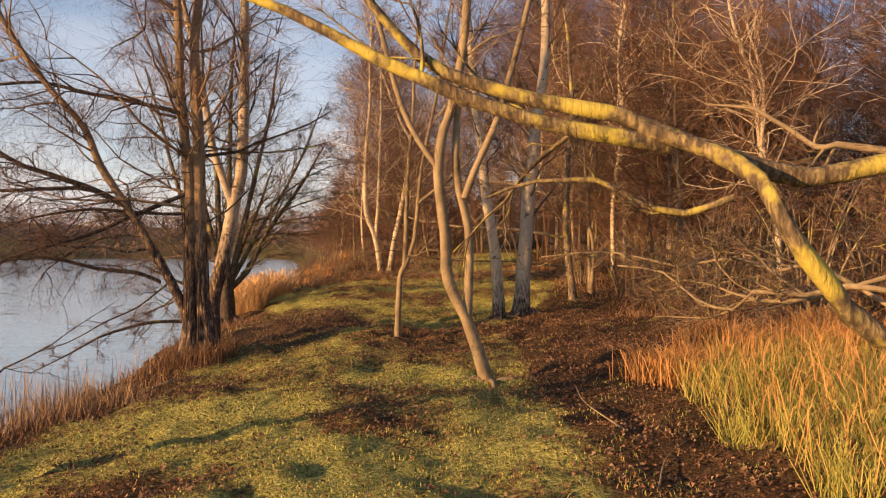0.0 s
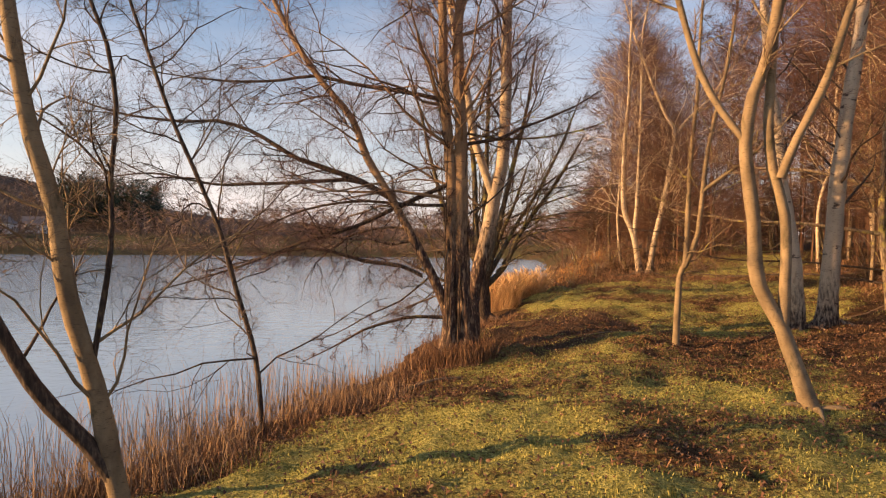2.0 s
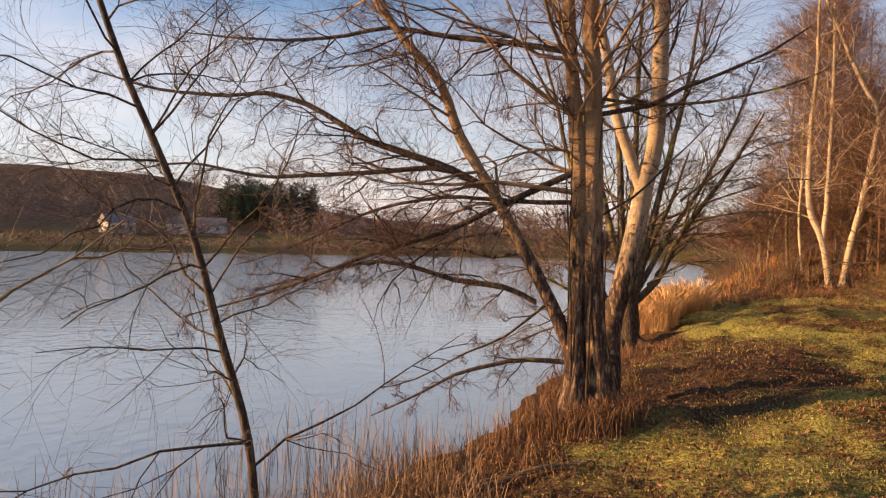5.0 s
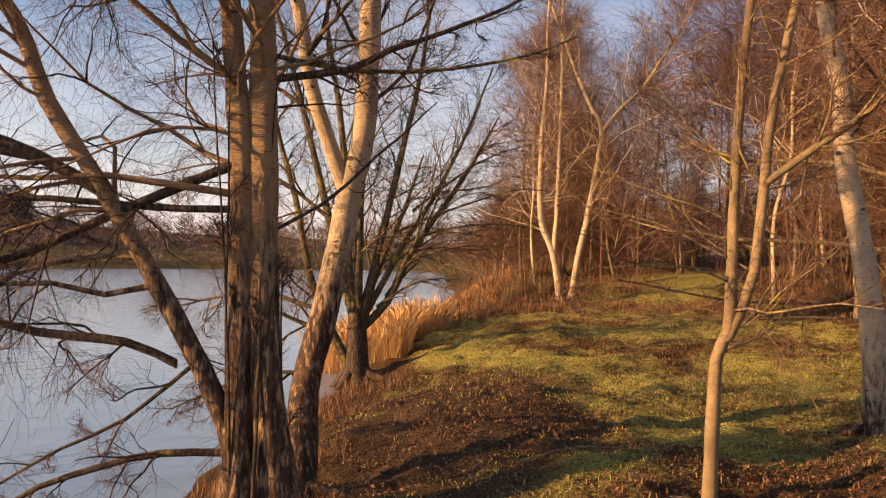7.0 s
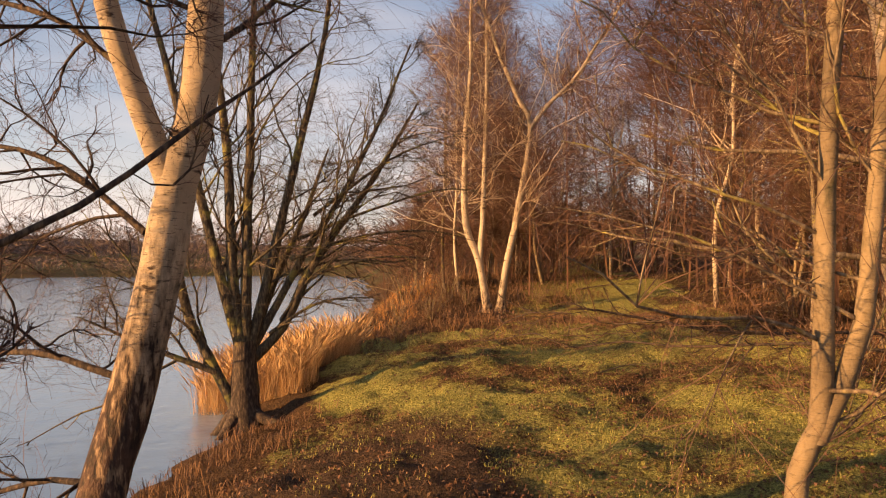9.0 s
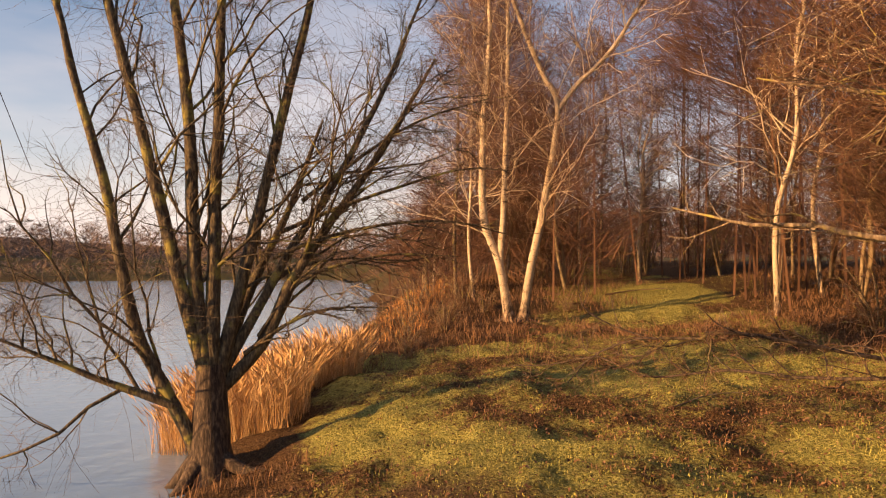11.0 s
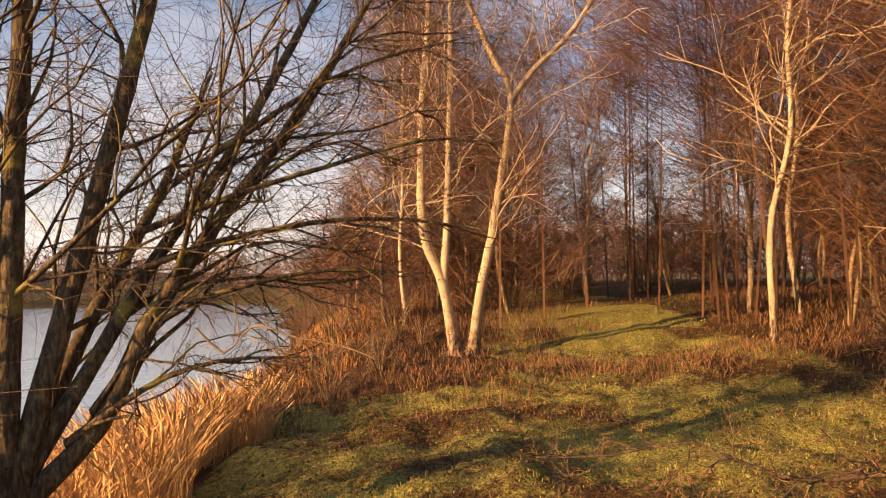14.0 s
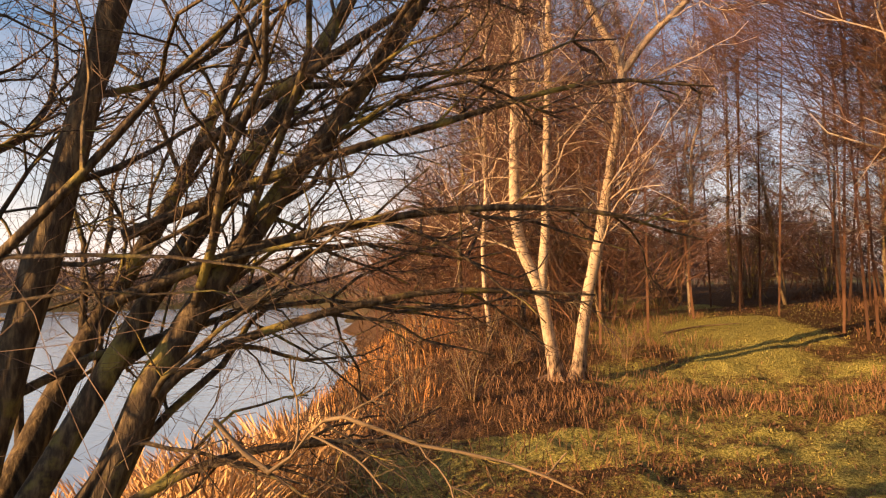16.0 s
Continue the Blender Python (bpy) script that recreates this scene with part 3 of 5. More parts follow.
# the clump of stems on the bank
cl = (-3.9, 11.5)
tree("lakeside_tree", [
    dict(pts=[(-3.97, 11.45, gz(*cl)), (-4.0, 11.46, 0.41), (-3.98, 11.47, 1.29), (-3.98, 11.47, 2.26), (-4.03, 11.45, 3.08), (-4.1, 11.43, 3.9)], r=(0.10, 0.025), top=8.0, flare=1.8, count=36, length=2.8, lo=0.25, aim=(-0.4, -0.2, 0.0), lift=0.0, heavy=1.0, fine=0.0036, twig_n=14, shoots=2, bend=0.2, bark=BIRCH_BROWN, sides=20, rough=0.07),
    dict(pts=[(-3.7, 11.6, gz(*cl)), (-3.8, 11.53, 0.64), (-3.83, 11.53, 1.29), (-3.84, 11.52, 2.26), (-3.86, 11.52, 3.08), (-3.9, 11.5, 3.89)], r=(0.12, 0.025), top=8.5, flare=1.8, count=32, length=2.4, lo=0.3, fine=0.0036, twig_n=14, shoots=2, bend=0.2, trunk=True, bark=BIRCH_BROWN, sides=20, rough=0.07),
    dict(pts=[(-3.98, 11.47, 0.15), (-4.14, 11.41, 0.68), (-4.33, 11.34, 1.11), (-4.6, 11.24, 1.66), (-4.87, 11.14, 2.15), (-5.19, 11.01, 2.72), (-5.39, 10.94, 3.28), (-5.81, 10.78, 3.81)], r=(0.075, 0.024), top=5.6, count=28, length=2.4, lo=0.22, aim=(-0.35, -0.2, 0.0), bark=BIRCH_BROWN, trunk=True, fine=0.0034, twig_n=12, shoots=2, bend=0.2, lift=-0.01),
    dict(pts=[(-4.86, 11.14, 2.1), (-5.24, 11.0, 2.32), (-5.62, 10.85, 2.47), (-6.12, 10.66, 2.64), (-6.47, 10.53, 2.85), (-6.82, 10.4, 3.06), (-7.29, 10.22, 3.19), (-7.71, 10.06, 3.17), (-8.52, 9.76, 3.25), (-9.43, 9.42, 3.52)], r=(0.045, 0.006), count=26, length=1.1, lo=0.12, lift=-0.02, bark=DARK, spread=0.8, flat=0.45, heavy=0.9, fine=0.0034, twig_n=9, bend=0.24, shoots=3),
    dict(pts=[(-5.15, 11.03, 2.27), (-5.46, 10.91, 2.35), (-6.23, 10.62, 2.3), (-6.98, 10.34, 2.27), (-7.33, 10.21, 2.27), (-8.19, 9.88, 2.42), (-9.14, 9.53, 2.27)], r=(0.032, 0.005), count=20, length=0.9, lo=0.12, lift=-0.03, bark=DARK, spread=0.8, flat=0.45, heavy=0.9, fine=0.0034, twig_n=9, bend=0.24, shoots=3),
    dict(pts=[(-3.99, 11.46, 2.32), (-4.4, 11.31, 2.13), (-4.81, 11.16, 1.93), (-5.34, 10.96, 1.65), (-6.1, 10.67, 1.4), (-6.78, 10.41, 1.1), (-7.13, 10.28, 0.97), (-8.22, 9.87, 0.63)], r=(0.038, 0.006), count=24, length=0.9, lo=0.12, lift=-0.03, bark=DARK, spread=0.8, flat=0.45, heavy=0.9, fine=0.0034, twig_n=9, bend=0.24, shoots=3),
    dict(pts=[(-4.38, 11.32, 0.92), (-4.69, 11.2, 1.07), (-5.22, 11.0, 1.14), (-5.99, 10.71, 1.32), (-6.67, 10.46, 1.16), (-7.37, 10.19, 0.96)], r=(0.036, 0.006), count=18, length=0.8, lo=0.12, lift=-0.03, bark=DARK, spread=0.8, flat=0.45, heavy=0.9, fine=0.0034, twig_n=9, bend=0.24, shoots=3),
    dict(pts=[(-4.04, 11.45, 0.3), (-4.47, 11.29, 0.31), (-4.83, 11.15, 0.23), (-5.2, 11.01, 0.1), (-5.52, 10.89, -0.09), (-6.07, 10.68, -0.38)], r=(0.03, 0.006), count=9, length=0.6, lo=0.12, lift=-0.02, bark=DARK, spread=0.8, flat=0.45, heavy=0.9, fine=0.0034, twig_n=9, bend=0.24, shoots=3),
    dict(pts=[(-4.27, 11.36, 0.92), (-4.68, 11.21, 0.55), (-5.05, 11.07, 0.36), (-5.58, 10.87, 0.05), (-5.99, 10.71, -0.07)], r=(0.016, 0.005), count=7, length=0.5, lo=0.12, lift=-0.02, bark=DARK, spread=0.8, flat=0.45, heavy=0.9, fine=0.0034, twig_n=9, bend=0.24, shoots=3),
    dict(pts=[(-4.07, 11.44, 3.57), (-4.63, 11.22, 3.68), (-5.27, 10.99, 3.78), (-5.92, 10.74, 3.9), (-6.37, 10.57, 3.83), (-7.18, 10.26, 3.8), (-8.22, 9.87, 3.91)], r=(0.036, 0.006), count=22, length=1.2, lo=0.12, lift=-0.03, bark=DARK, spread=0.8, flat=0.45, heavy=0.9, fine=0.0034, twig_n=9, bend=0.24, shoots=3),
    dict(pts=[(-3.94, 11.49, 1.99), (-4.34, 11.33, 1.99), (-4.81, 11.16, 2.02), (-5.34, 10.96, 2.04), (-6.0, 10.71, 1.92), (-6.56, 10.5, 1.69), (-7.08, 10.3, 1.44), (-7.62, 10.1, 1.25)], r=(0.028, 0.005), count=18, length=0.8, lo=0.12, lift=-0.03, bark=DARK, spread=0.8, flat=0.45, heavy=0.9, fine=0.0034, twig_n=9, bend=0.24, shoots=3),
    dict(pts=[(-3.8, 11.54, 2.91), (-3.32, 11.72, 3.01), (-3.03, 11.83, 3.16), (-2.66, 11.97, 3.31), (-2.24, 12.12, 3.51), (-1.89, 12.26, 3.75)], r=(0.03, 0.008), count=8, length=0.7, lo=0.12, lift=0.0, bark=DARK, spread=0.8, flat=0.45, heavy=0.9, fine=0.0034, twig_n=9, bend=0.24, shoots=3),
    dict(pts=[(-3.81, 11.53, 3.08), (-3.36, 11.7, 3.01), (-2.79, 11.92, 3.03), (-2.42, 12.06, 3.1), (-2.01, 12.21, 3.21), (-1.7, 12.33, 3.36)], r=(0.02, 0.006), count=6, length=0.5, lo=0.12, lift=0.0, bark=MOSSY, spread=0.8, flat=0.45, heavy=0.9, fine=0.0034, twig_n=9, bend=0.24, shoots=3),
    dict(pts=[(-3.85, 11.5, 1.8), (-3.5, 11.74, 2.05), (-3.3, 12.1, 2.35), (-3.1, 12.5, 2.67), (-2.9, 12.9, 3.0)], r=(0.015, 0.005), count=8, length=0.6, lo=0.3, bark=DARK, fine=0.003, twig_n=5, shoots=2, bend=0.24),
    dict(pts=[(-3.68, 11.52, gz(*cl)), (-3.73, 11.53, 1.02), (-3.81, 11.54, 2.27)], r=(0.013, 0.004), sides=6, count=2, length=0.5, lo=0.4, spread=0.5, lift=0.1),
    dict(pts=[(-3.73, 11.62, gz(*cl)), (-3.70, 11.55, 0.73), (-3.66, 11.45, 1.62)], r=(0.015, 0.004), sides=6, count=2, length=0.5, lo=0.4, spread=0.5, lift=0.1),
    dict(pts=[(-3.85, 11.68, gz(*cl)), (-3.89, 11.64, 1.53), (-3.97, 11.57, 3.39)], r=(0.012, 0.004), sides=6, count=2, length=0.5, lo=0.4, spread=0.5, lift=0.1),
    dict(pts=[(-3.98, 11.66, gz(*cl)), (-3.91, 11.65, 1.24), (-3.81, 11.65, 2.75)], r=(0.009, 0.004), sides=6, count=2, length=0.5, lo=0.4, spread=0.5, lift=0.1),
    dict(pts=[(-4.07, 11.57, gz(*cl)), (-4.04, 11.63, 1.14), (-4.00, 11.72, 2.54)], r=(0.014, 0.004), sides=6, count=2, length=0.5, lo=0.4, spread=0.5, lift=0.1),
    dict(pts=[(-4.07, 11.46, gz(*cl)), (-4.03, 11.39, 1.33), (-3.98, 11.29, 2.96)], r=(0.013, 0.004), sides=6, count=2, length=0.5, lo=0.4, spread=0.5, lift=0.1),
    dict(pts=[(-3.98, 11.38, gz(*cl)), (-4.02, 11.31, 1.42), (-4.08, 11.19, 3.16)], r=(0.012, 0.004), sides=6, count=2, length=0.5, lo=0.4, spread=0.5, lift=0.1),
    dict(pts=[(-3.84, 11.36, gz(*cl)), (-3.80, 11.42, 1.30), (-3.73, 11.51, 2.89)], r=(0.016, 0.004), sides=6, count=2, length=0.5, lo=0.4, spread=0.5, lift=0.1),
    dict(pts=[(-3.72, 11.42, gz(*cl)), (-3.75, 11.47, 1.08), (-3.78, 11.54, 2.40)], r=(0.016, 0.004), sides=6, count=2, length=0.5, lo=0.4, spread=0.5, lift=0.1),
], "clump of tall bare bank trees with furrowed dark bark", "waterside trees", 3, DARK, TWIG_FINE)

tree("birch_tree", [
    dict(pts=[(-3.95, 12.45, gz(-3.95, 12.45)), (-4.05, 12.8, 0.5), (-4.0, 12.96, 0.95), (-3.86, 13.04, 1.62), (-3.76, 13.09, 2.29), (-3.65, 13.13, 2.88), (-3.6, 13.15, 3.9)], r=(0.13, 0.03), top=9.0, flare=0.5, count=32, length=2.2, lo=0.35, sides=16, rough=0.05),
    dict(pts=[(-3.78, 13.08, 2.25), (-3.98, 12.99, 2.86), (-4.09, 12.94, 3.26), (-4.16, 12.91, 3.7)], r=(0.075, 0.02), top=7.5, count=18, length=1.8, shoots=2),
    dict(pts=[(-4.0, 12.97, 1.2), (-4.6, 13.1, 1.32), (-5.3, 13.4, 1.25), (-6.1, 13.8, 1.1)], r=(0.022, 0.005), count=16, length=1.0, lo=0.1, flat=0.3, lift=-0.02, bark=DARK, fine=0.0032, twig_n=8, shoots=2, bend=0.22),
    dict(pts=[(-3.9, 13.02, 2.0), (-4.5, 13.2, 2.4), (-5.3, 13.5, 2.6), (-6.3, 13.9, 2.55)], r=(0.022, 0.005), count=16, length=1.0, lo=0.1, flat=0.3, lift=-0.02, bark=DARK, fine=0.0032, twig_n=8, shoots=2, bend=0.22),
    dict(pts=[(-4.0, 12.98, 2.9), (-4.6, 13.2, 3.3), (-5.4, 13.5, 3.5), (-6.4, 13.9, 3.5)], r=(0.022, 0.005), count=16, length=1.0, lo=0.1, flat=0.3, lift=-0.02, bark=DARK, fine=0.0032, twig_n=8, shoots=2, bend=0.22),
    dict(pts=[(-4.05, 12.95, 0.6), (-4.5, 13.1, 0.6), (-5.1, 13.3, 0.4), (-5.8, 13.5, 0.1)], r=(0.022, 0.005), count=16, length=1.0, lo=0.1, flat=0.3, lift=-0.02, bark=DARK, fine=0.0032, twig_n=8, shoots=2, bend=0.22),
], "leaning birch with a forked white trunk", "waterside trees", 4, BIRCH_OLD, TWIG, DARK)

# spreading many-stemmed tree further along the bank
wx, wy = -5.93, 20.0
W0 = dict(length=2.5, lift=0.02, lo=0.14, spread=0.7, sub=6, bend=0.2, aim=(0.3, 0.1, 0.1), fine=0.0048, twig_n=8, heavy=0.9, shoots=2)
W1 = dict(r=(0.030, 0.006), count=9, length=1.1, lift=0.0, lo=0.12, spread=0.6, sub=4, bend=0.2, flat=0.5, fine=0.0042, twig_n=5, heavy=0.9, shoots=2)
tree("spreading_tree", [
    dict(pts=[(wx, wy, gz(wx, wy, -0.1)), (-5.93, 20.0, 0.1), (-5.95, 19.99, 0.66)], r=(0.25, 0.15), flare=0.3, taper=1, sides=18, rough=0.07, bark=DARK),
    dict(pts=[(-6.0, 19.97, 0.55), (-6.39, 19.78, 2.24), (-6.63, 19.67, 3.36), (-6.86, 19.55, 4.45)], r=(0.088, 0.018), top=7, count=14, **W0),
    dict(pts=[(-5.98, 19.98, 0.55), (-6.11, 19.92, 1.79), (-6.17, 19.89, 3.39), (-6.29, 19.83, 4.53)], r=(0.092, 0.018), top=7.4, count=14, **W0),
    dict(pts=[(-5.92, 20.0, 0.55), (-5.92, 20.01, 2.54), (-5.88, 20.03, 3.71), (-5.86, 20.04, 4.59)], r=(0.092, 0.018), top=7.4, count=14, **W0),
    dict(pts=[(-5.86, 20.04, 0.5), (-5.42, 20.26, 2.56), (-5.22, 20.36, 3.47), (-4.96, 20.49, 4.72)], r=(0.088, 0.018), top=6.8, count=14, **W0),
    dict(pts=[(-5.85, 20.06, 0.35), (-5.42, 20.26, 0.85), (-5.06, 20.44, 1.67), (-4.68, 20.62, 2.28), (-4.05, 20.93, 3.25), (-3.38, 21.26, 4.55)], r=(0.085, 0.015), count=14, **W0),
    dict(pts=[(-6.0, 19.95, -0.5), (-6.43, 19.77, 0.46), (-6.7, 19.63, 1.13), (-7.02, 19.47, 2.78), (-7.29, 19.34, 3.84)], r=(0.085, 0.018), top=6, count=14, **W0),
    dict(pts=[(-6.3, 19.8, 0.2), (-6.92, 19.53, 0.49), (-7.26, 19.36, 0.68), (-8.0, 19.0, 1.1)], r=(0.055, 0.01), count=14, **W0),
    dict(pts=[(-5.9, 20.1, 0.5), (-5.7, 20.7, 1.5), (-5.4, 21.4, 2.6), (-5.1, 22.0, 3.9)], r=(0.08, 0.015), count=14, **W0),
    dict(pts=[(-4.45, 19.35, 1.57), (-4.28, 19.34, 1.42), (-4.17, 19.33, 1.53), (-4.06, 19.32, 1.59), (-3.85, 19.31, 1.51), (-3.61, 19.3, 1.46), (-3.4, 19.29, 1.37)], r=(0.009, 0.003), count=7, length=0.4, lo=0.2, fine=0.003, twig_n=3, sub=2, bark=SMOOTH),
    dict(pts=[(-5.85, 20.08, 0.5), (-5.2, 20.5, 1.9), (-4.6, 20.9, 3.0), (-4.1, 21.3, 4.2)], r=(0.065, 0.015), top=5.6, count=14, **W0),
    dict(pts=[(-5.25, 20.35, 2.2), (-4.5, 20.6, 2.55), (-3.9, 20.9, 2.8), (-3.1, 21.1, 3.05), (-2.4, 21.2, 3.05)], **W1),
    dict(pts=[(-5.45, 20.2, 0.95), (-5.0, 20.4, 1.6), (-4.4, 20.6, 1.85), (-3.8, 20.8, 1.95), (-3.1, 21.0, 1.92)], **W1),
    dict(pts=[(-5.3, 20.3, 1.9), (-4.7, 20.5, 2.15), (-4.0, 20.8, 2.32), (-3.2, 21.1, 2.36), (-2.5, 21.3, 2.2)], **W1),
    dict(pts=[(-5.0, 20.5, 2.6), (-4.3, 20.8, 3.2), (-3.6, 21.1, 3.7), (-2.7, 21.4, 4.05)], **W1),
    dict(pts=[(-5.6, 20.15, 0.75), (-5.1, 20.25, 1.1), (-4.6, 20.35, 1.28), (-3.9, 20.45, 1.3)], **W1),
], "wide many-stemmed bare tree at the water's edge", "waterside trees", 5, OLIVE, TWIG_DARK)

# slender trees on the grass
tree("slender_tree", [
    dict(pts=[(0.56, 8.67, gz(0.56, 8.67)), (0.28, 8.69, 0.6), (0.07, 8.7, 1.03), (0.03, 8.7, 1.62), (-0.05, 8.71, 2.35), (0.01, 8.71, 2.85), (0.13, 8.7, 3.19), (0.26, 8.69, 4.01), (0.31, 8.69, 4.81)], r=(0.078, 0.02), top=7.0, flare=0.35, rough=0.05, count=16, length=1.4, lo=0.45),
    dict(pts=[(-0.05, 8.71, 2.39), (-0.39, 8.73, 2.9), (-0.61, 8.75, 3.54), (-0.81, 8.76, 4.3)], r=(0.04, 0.015), top=6.0, count=10, length=1.2),
    dict(pts=[(0.28, 8.69, 0.6), (0.31, 8.75, 0.9), (0.31, 8.8, 1.7), (0.2, 8.8, 2.13), (0.16, 8.8, 2.55), (0.18, 8.8, 3.11), (0.24, 8.8, 3.87)], r=(0.06, 0.018), top=6.8, count=12, length=1.3, lo=0.45),
    dict(pts=[(0.26, 8.75, 2.05), (0.39, 8.68, 2.42), (0.58, 8.67, 2.85), (0.83, 8.65, 3.69), (1.01, 8.64, 4.4)], r=(0.045, 0.015), top=6.0, count=10, length=1.2),
], "slender crooked tree with smooth pale trunks", "grass trees", 6, SMOOTH, TWIG)
tree("birch_tree", [
    dict(pts=[(1.12, 14.5, gz(1.12, 14.5)), (1.05, 14.5, 1.32), (0.87, 14.52, 2.59), (0.83, 14.52, 3.3), (0.69, 14.53, 4.22), (0.61, 14.54, 5.28), (0.52, 14.55, 6.41)], r=(0.12, 0.025), top=9.5, flare=0.3, count=22, length=1.8, lo=0.3),
], "slim birch with peeling white bark", "grass trees", 7, BIRCH, TWIG, DARK)
tree("birch_tree", [
    dict(pts=[(1.57, 14.77, gz(1.57, 14.77)), (1.64, 14.76, 1.17), (1.71, 14.76, 2.25), (1.82, 14.74, 3.54), (2.03, 14.72, 5.18), (2.05, 14.72, 6.47)], r=(0.155, 0.03), top=10, flare=0.5, count=28, length=2.1, lo=0.2),
], "straight birch with dark-marked white bark", "grass trees", 8, BIRCH, TWIG, DARK)
tree("slender_tree", [
    dict(pts=[(-0.77, 12.23, gz(-0.77, 12.23)), (-0.72, 12.23, 0.95), (-0.64, 12.21, 1.15), (-0.61, 12.21, 1.91), (-0.57, 12.2, 2.71), (-0.5, 12.19, 3.5)], r=(0.05, 0.012), top=5.8, flare=0.2, count=26, length=1.3, lo=0.2, flat=0.5, bend=0.2, heavy=0.6, fine=0.0036, shoots=1),
    dict(pts=[(-0.66, 12.21, 1.1), (-0.48, 12.19, 1.59), (-0.39, 12.18, 2.5), (-0.31, 12.16, 3.01), (-0.22, 12.15, 3.47)], r=(0.04, 0.012), top=5.8, count=26, length=1.3, lo=0.1, flat=0.5, bend=0.2, heavy=0.6, fine=0.0036, shoots=1),
    dict(pts=[(-0.42, 12.18, 2.2), (-0.1, 12.1, 2.45), (0.3, 12.0, 2.75), (0.7, 11.9, 3.2)], r=(0.03, 0.008), count=8, length=0.9),
], "slender twin-stemmed tree with pale bark", "grass trees", 9, SMOOTH, TWIG, BROWN)

# far birch pair above the reeds
fx, fy = -2.4, 29.7
tree("birch_tree", [
    dict(pts=[(-2.5, 29.73, gz(fx, fy)), (-2.76, 29.74, 1.89), (-3.15, 29.76, 3.07), (-3.13, 29.76, 5.44), (-2.99, 29.75, 7.3)], r=(0.118, 0.018), top=10.5, flare=0.8, rough=0.07, count=40, length=2.6, fine=0.007, thin=True, heavy=0.6, lift=0.03, spread=0.85, sub=6, twig_n=15, bend=0.22),
    dict(pts=[(-2.74, 29.74, 1.9), (-2.62, 29.74, 4.11), (-2.53, 29.73, 8.07)], r=(0.085, 0.02), top=11, count=36, length=2.4, fine=0.007, thin=True, heavy=0.6, sub=6, bend=0.22),
    dict(pts=[(-2.2, 29.72, gz(fx, fy)), (-1.99, 29.71, 1.75), (-1.65, 29.7, 3.44), (-1.31, 29.68, 5.64), (-1.69, 29.7, 6.58), (-2.27, 29.72, 8.06)], r=(0.118, 0.018), top=10.5, flare=0.8, rough=0.07, count=40, length=2.6, fine=0.007, thin=True, heavy=0.6, lift=0.03, spread=0.85, sub=6, twig_n=15, bend=0.22, trunk=True),
    dict(pts=[(-1.31, 29.68, 5.64), (-0.8, 29.66, 6.28), (-0.03, 29.63, 7.02), (0.54, 29.6, 7.9)], r=(0.07, 0.015), top=10, count=34, length=2.2, fine=0.007, thin=True, heavy=0.6, sub=6, bend=0.22),
], "twin birch with pale sunlit stems above the reeds", "waterside trees", 10, BIRCH, TWIG)

# saplings at the near water's edge
tree("sapling", [
    dict(pts=[(-4.81, 7.76, -0.77), (-4.89, 7.7, 0.16), (-5.06, 7.58, 0.96), (-5.25, 7.45, 1.71), (-5.55, 7.24, 2.55), (-5.78, 7.08, 3.32), (-5.94, 6.97, 3.87)], r=(0.032, 0.008), top=5.6, count=54, length=1.7, lo=0.12, flat=0.45, fine=0.003, heavy=0.55, twig_n=8, sub=5, shoots=2, bend=0.2, lift=-0.01),
], "thin dark sapling leaning over the lake", "shore saplings", 11, DARK, TWIG_DARK)
tree("young_tree", [
    dict(pts=[(-4.3, 5.2, gz(-4.3, 5.2)), (-4.44, 5.06, 0.37), (-4.55, 4.94, 0.97), (-4.61, 4.88, 1.56), (-4.71, 4.78, 2.04), (-4.78, 4.71, 2.54), (-4.84, 4.65, 3.0)], r=(0.075, 0.02), top=6.0, count=26, length=1.5, lo=0.1, fine=0.003, shoots=2, heavy=0.8, bend=0.2),
    dict(pts=[(-4.33, 5.17, -0.35), (-4.46, 5.04, -0.05), (-4.69, 4.8, 0.39), (-4.92, 4.56, 1.05), (-5.2, 4.2, 2.0)], r=(0.06, 0.015), top=3.5, count=10, length=1.0, bark=DARK),
    dict(pts=[(-4.44, 5.05, 0.53), (-4.37, 5.13, 1.3), (-4.37, 5.13, 1.84), (-4.35, 5.14, 2.32), (-4.39, 5.1, 2.75), (-4.46, 5.03, 3.02)], r=(0.022, 0.008), top=4.2, count=14, length=1.0, fine=0.003, bark=DARK),
], "young bank tree with two brown stems", "shore saplings", 12, SMOOTH, TWIG_DARK)

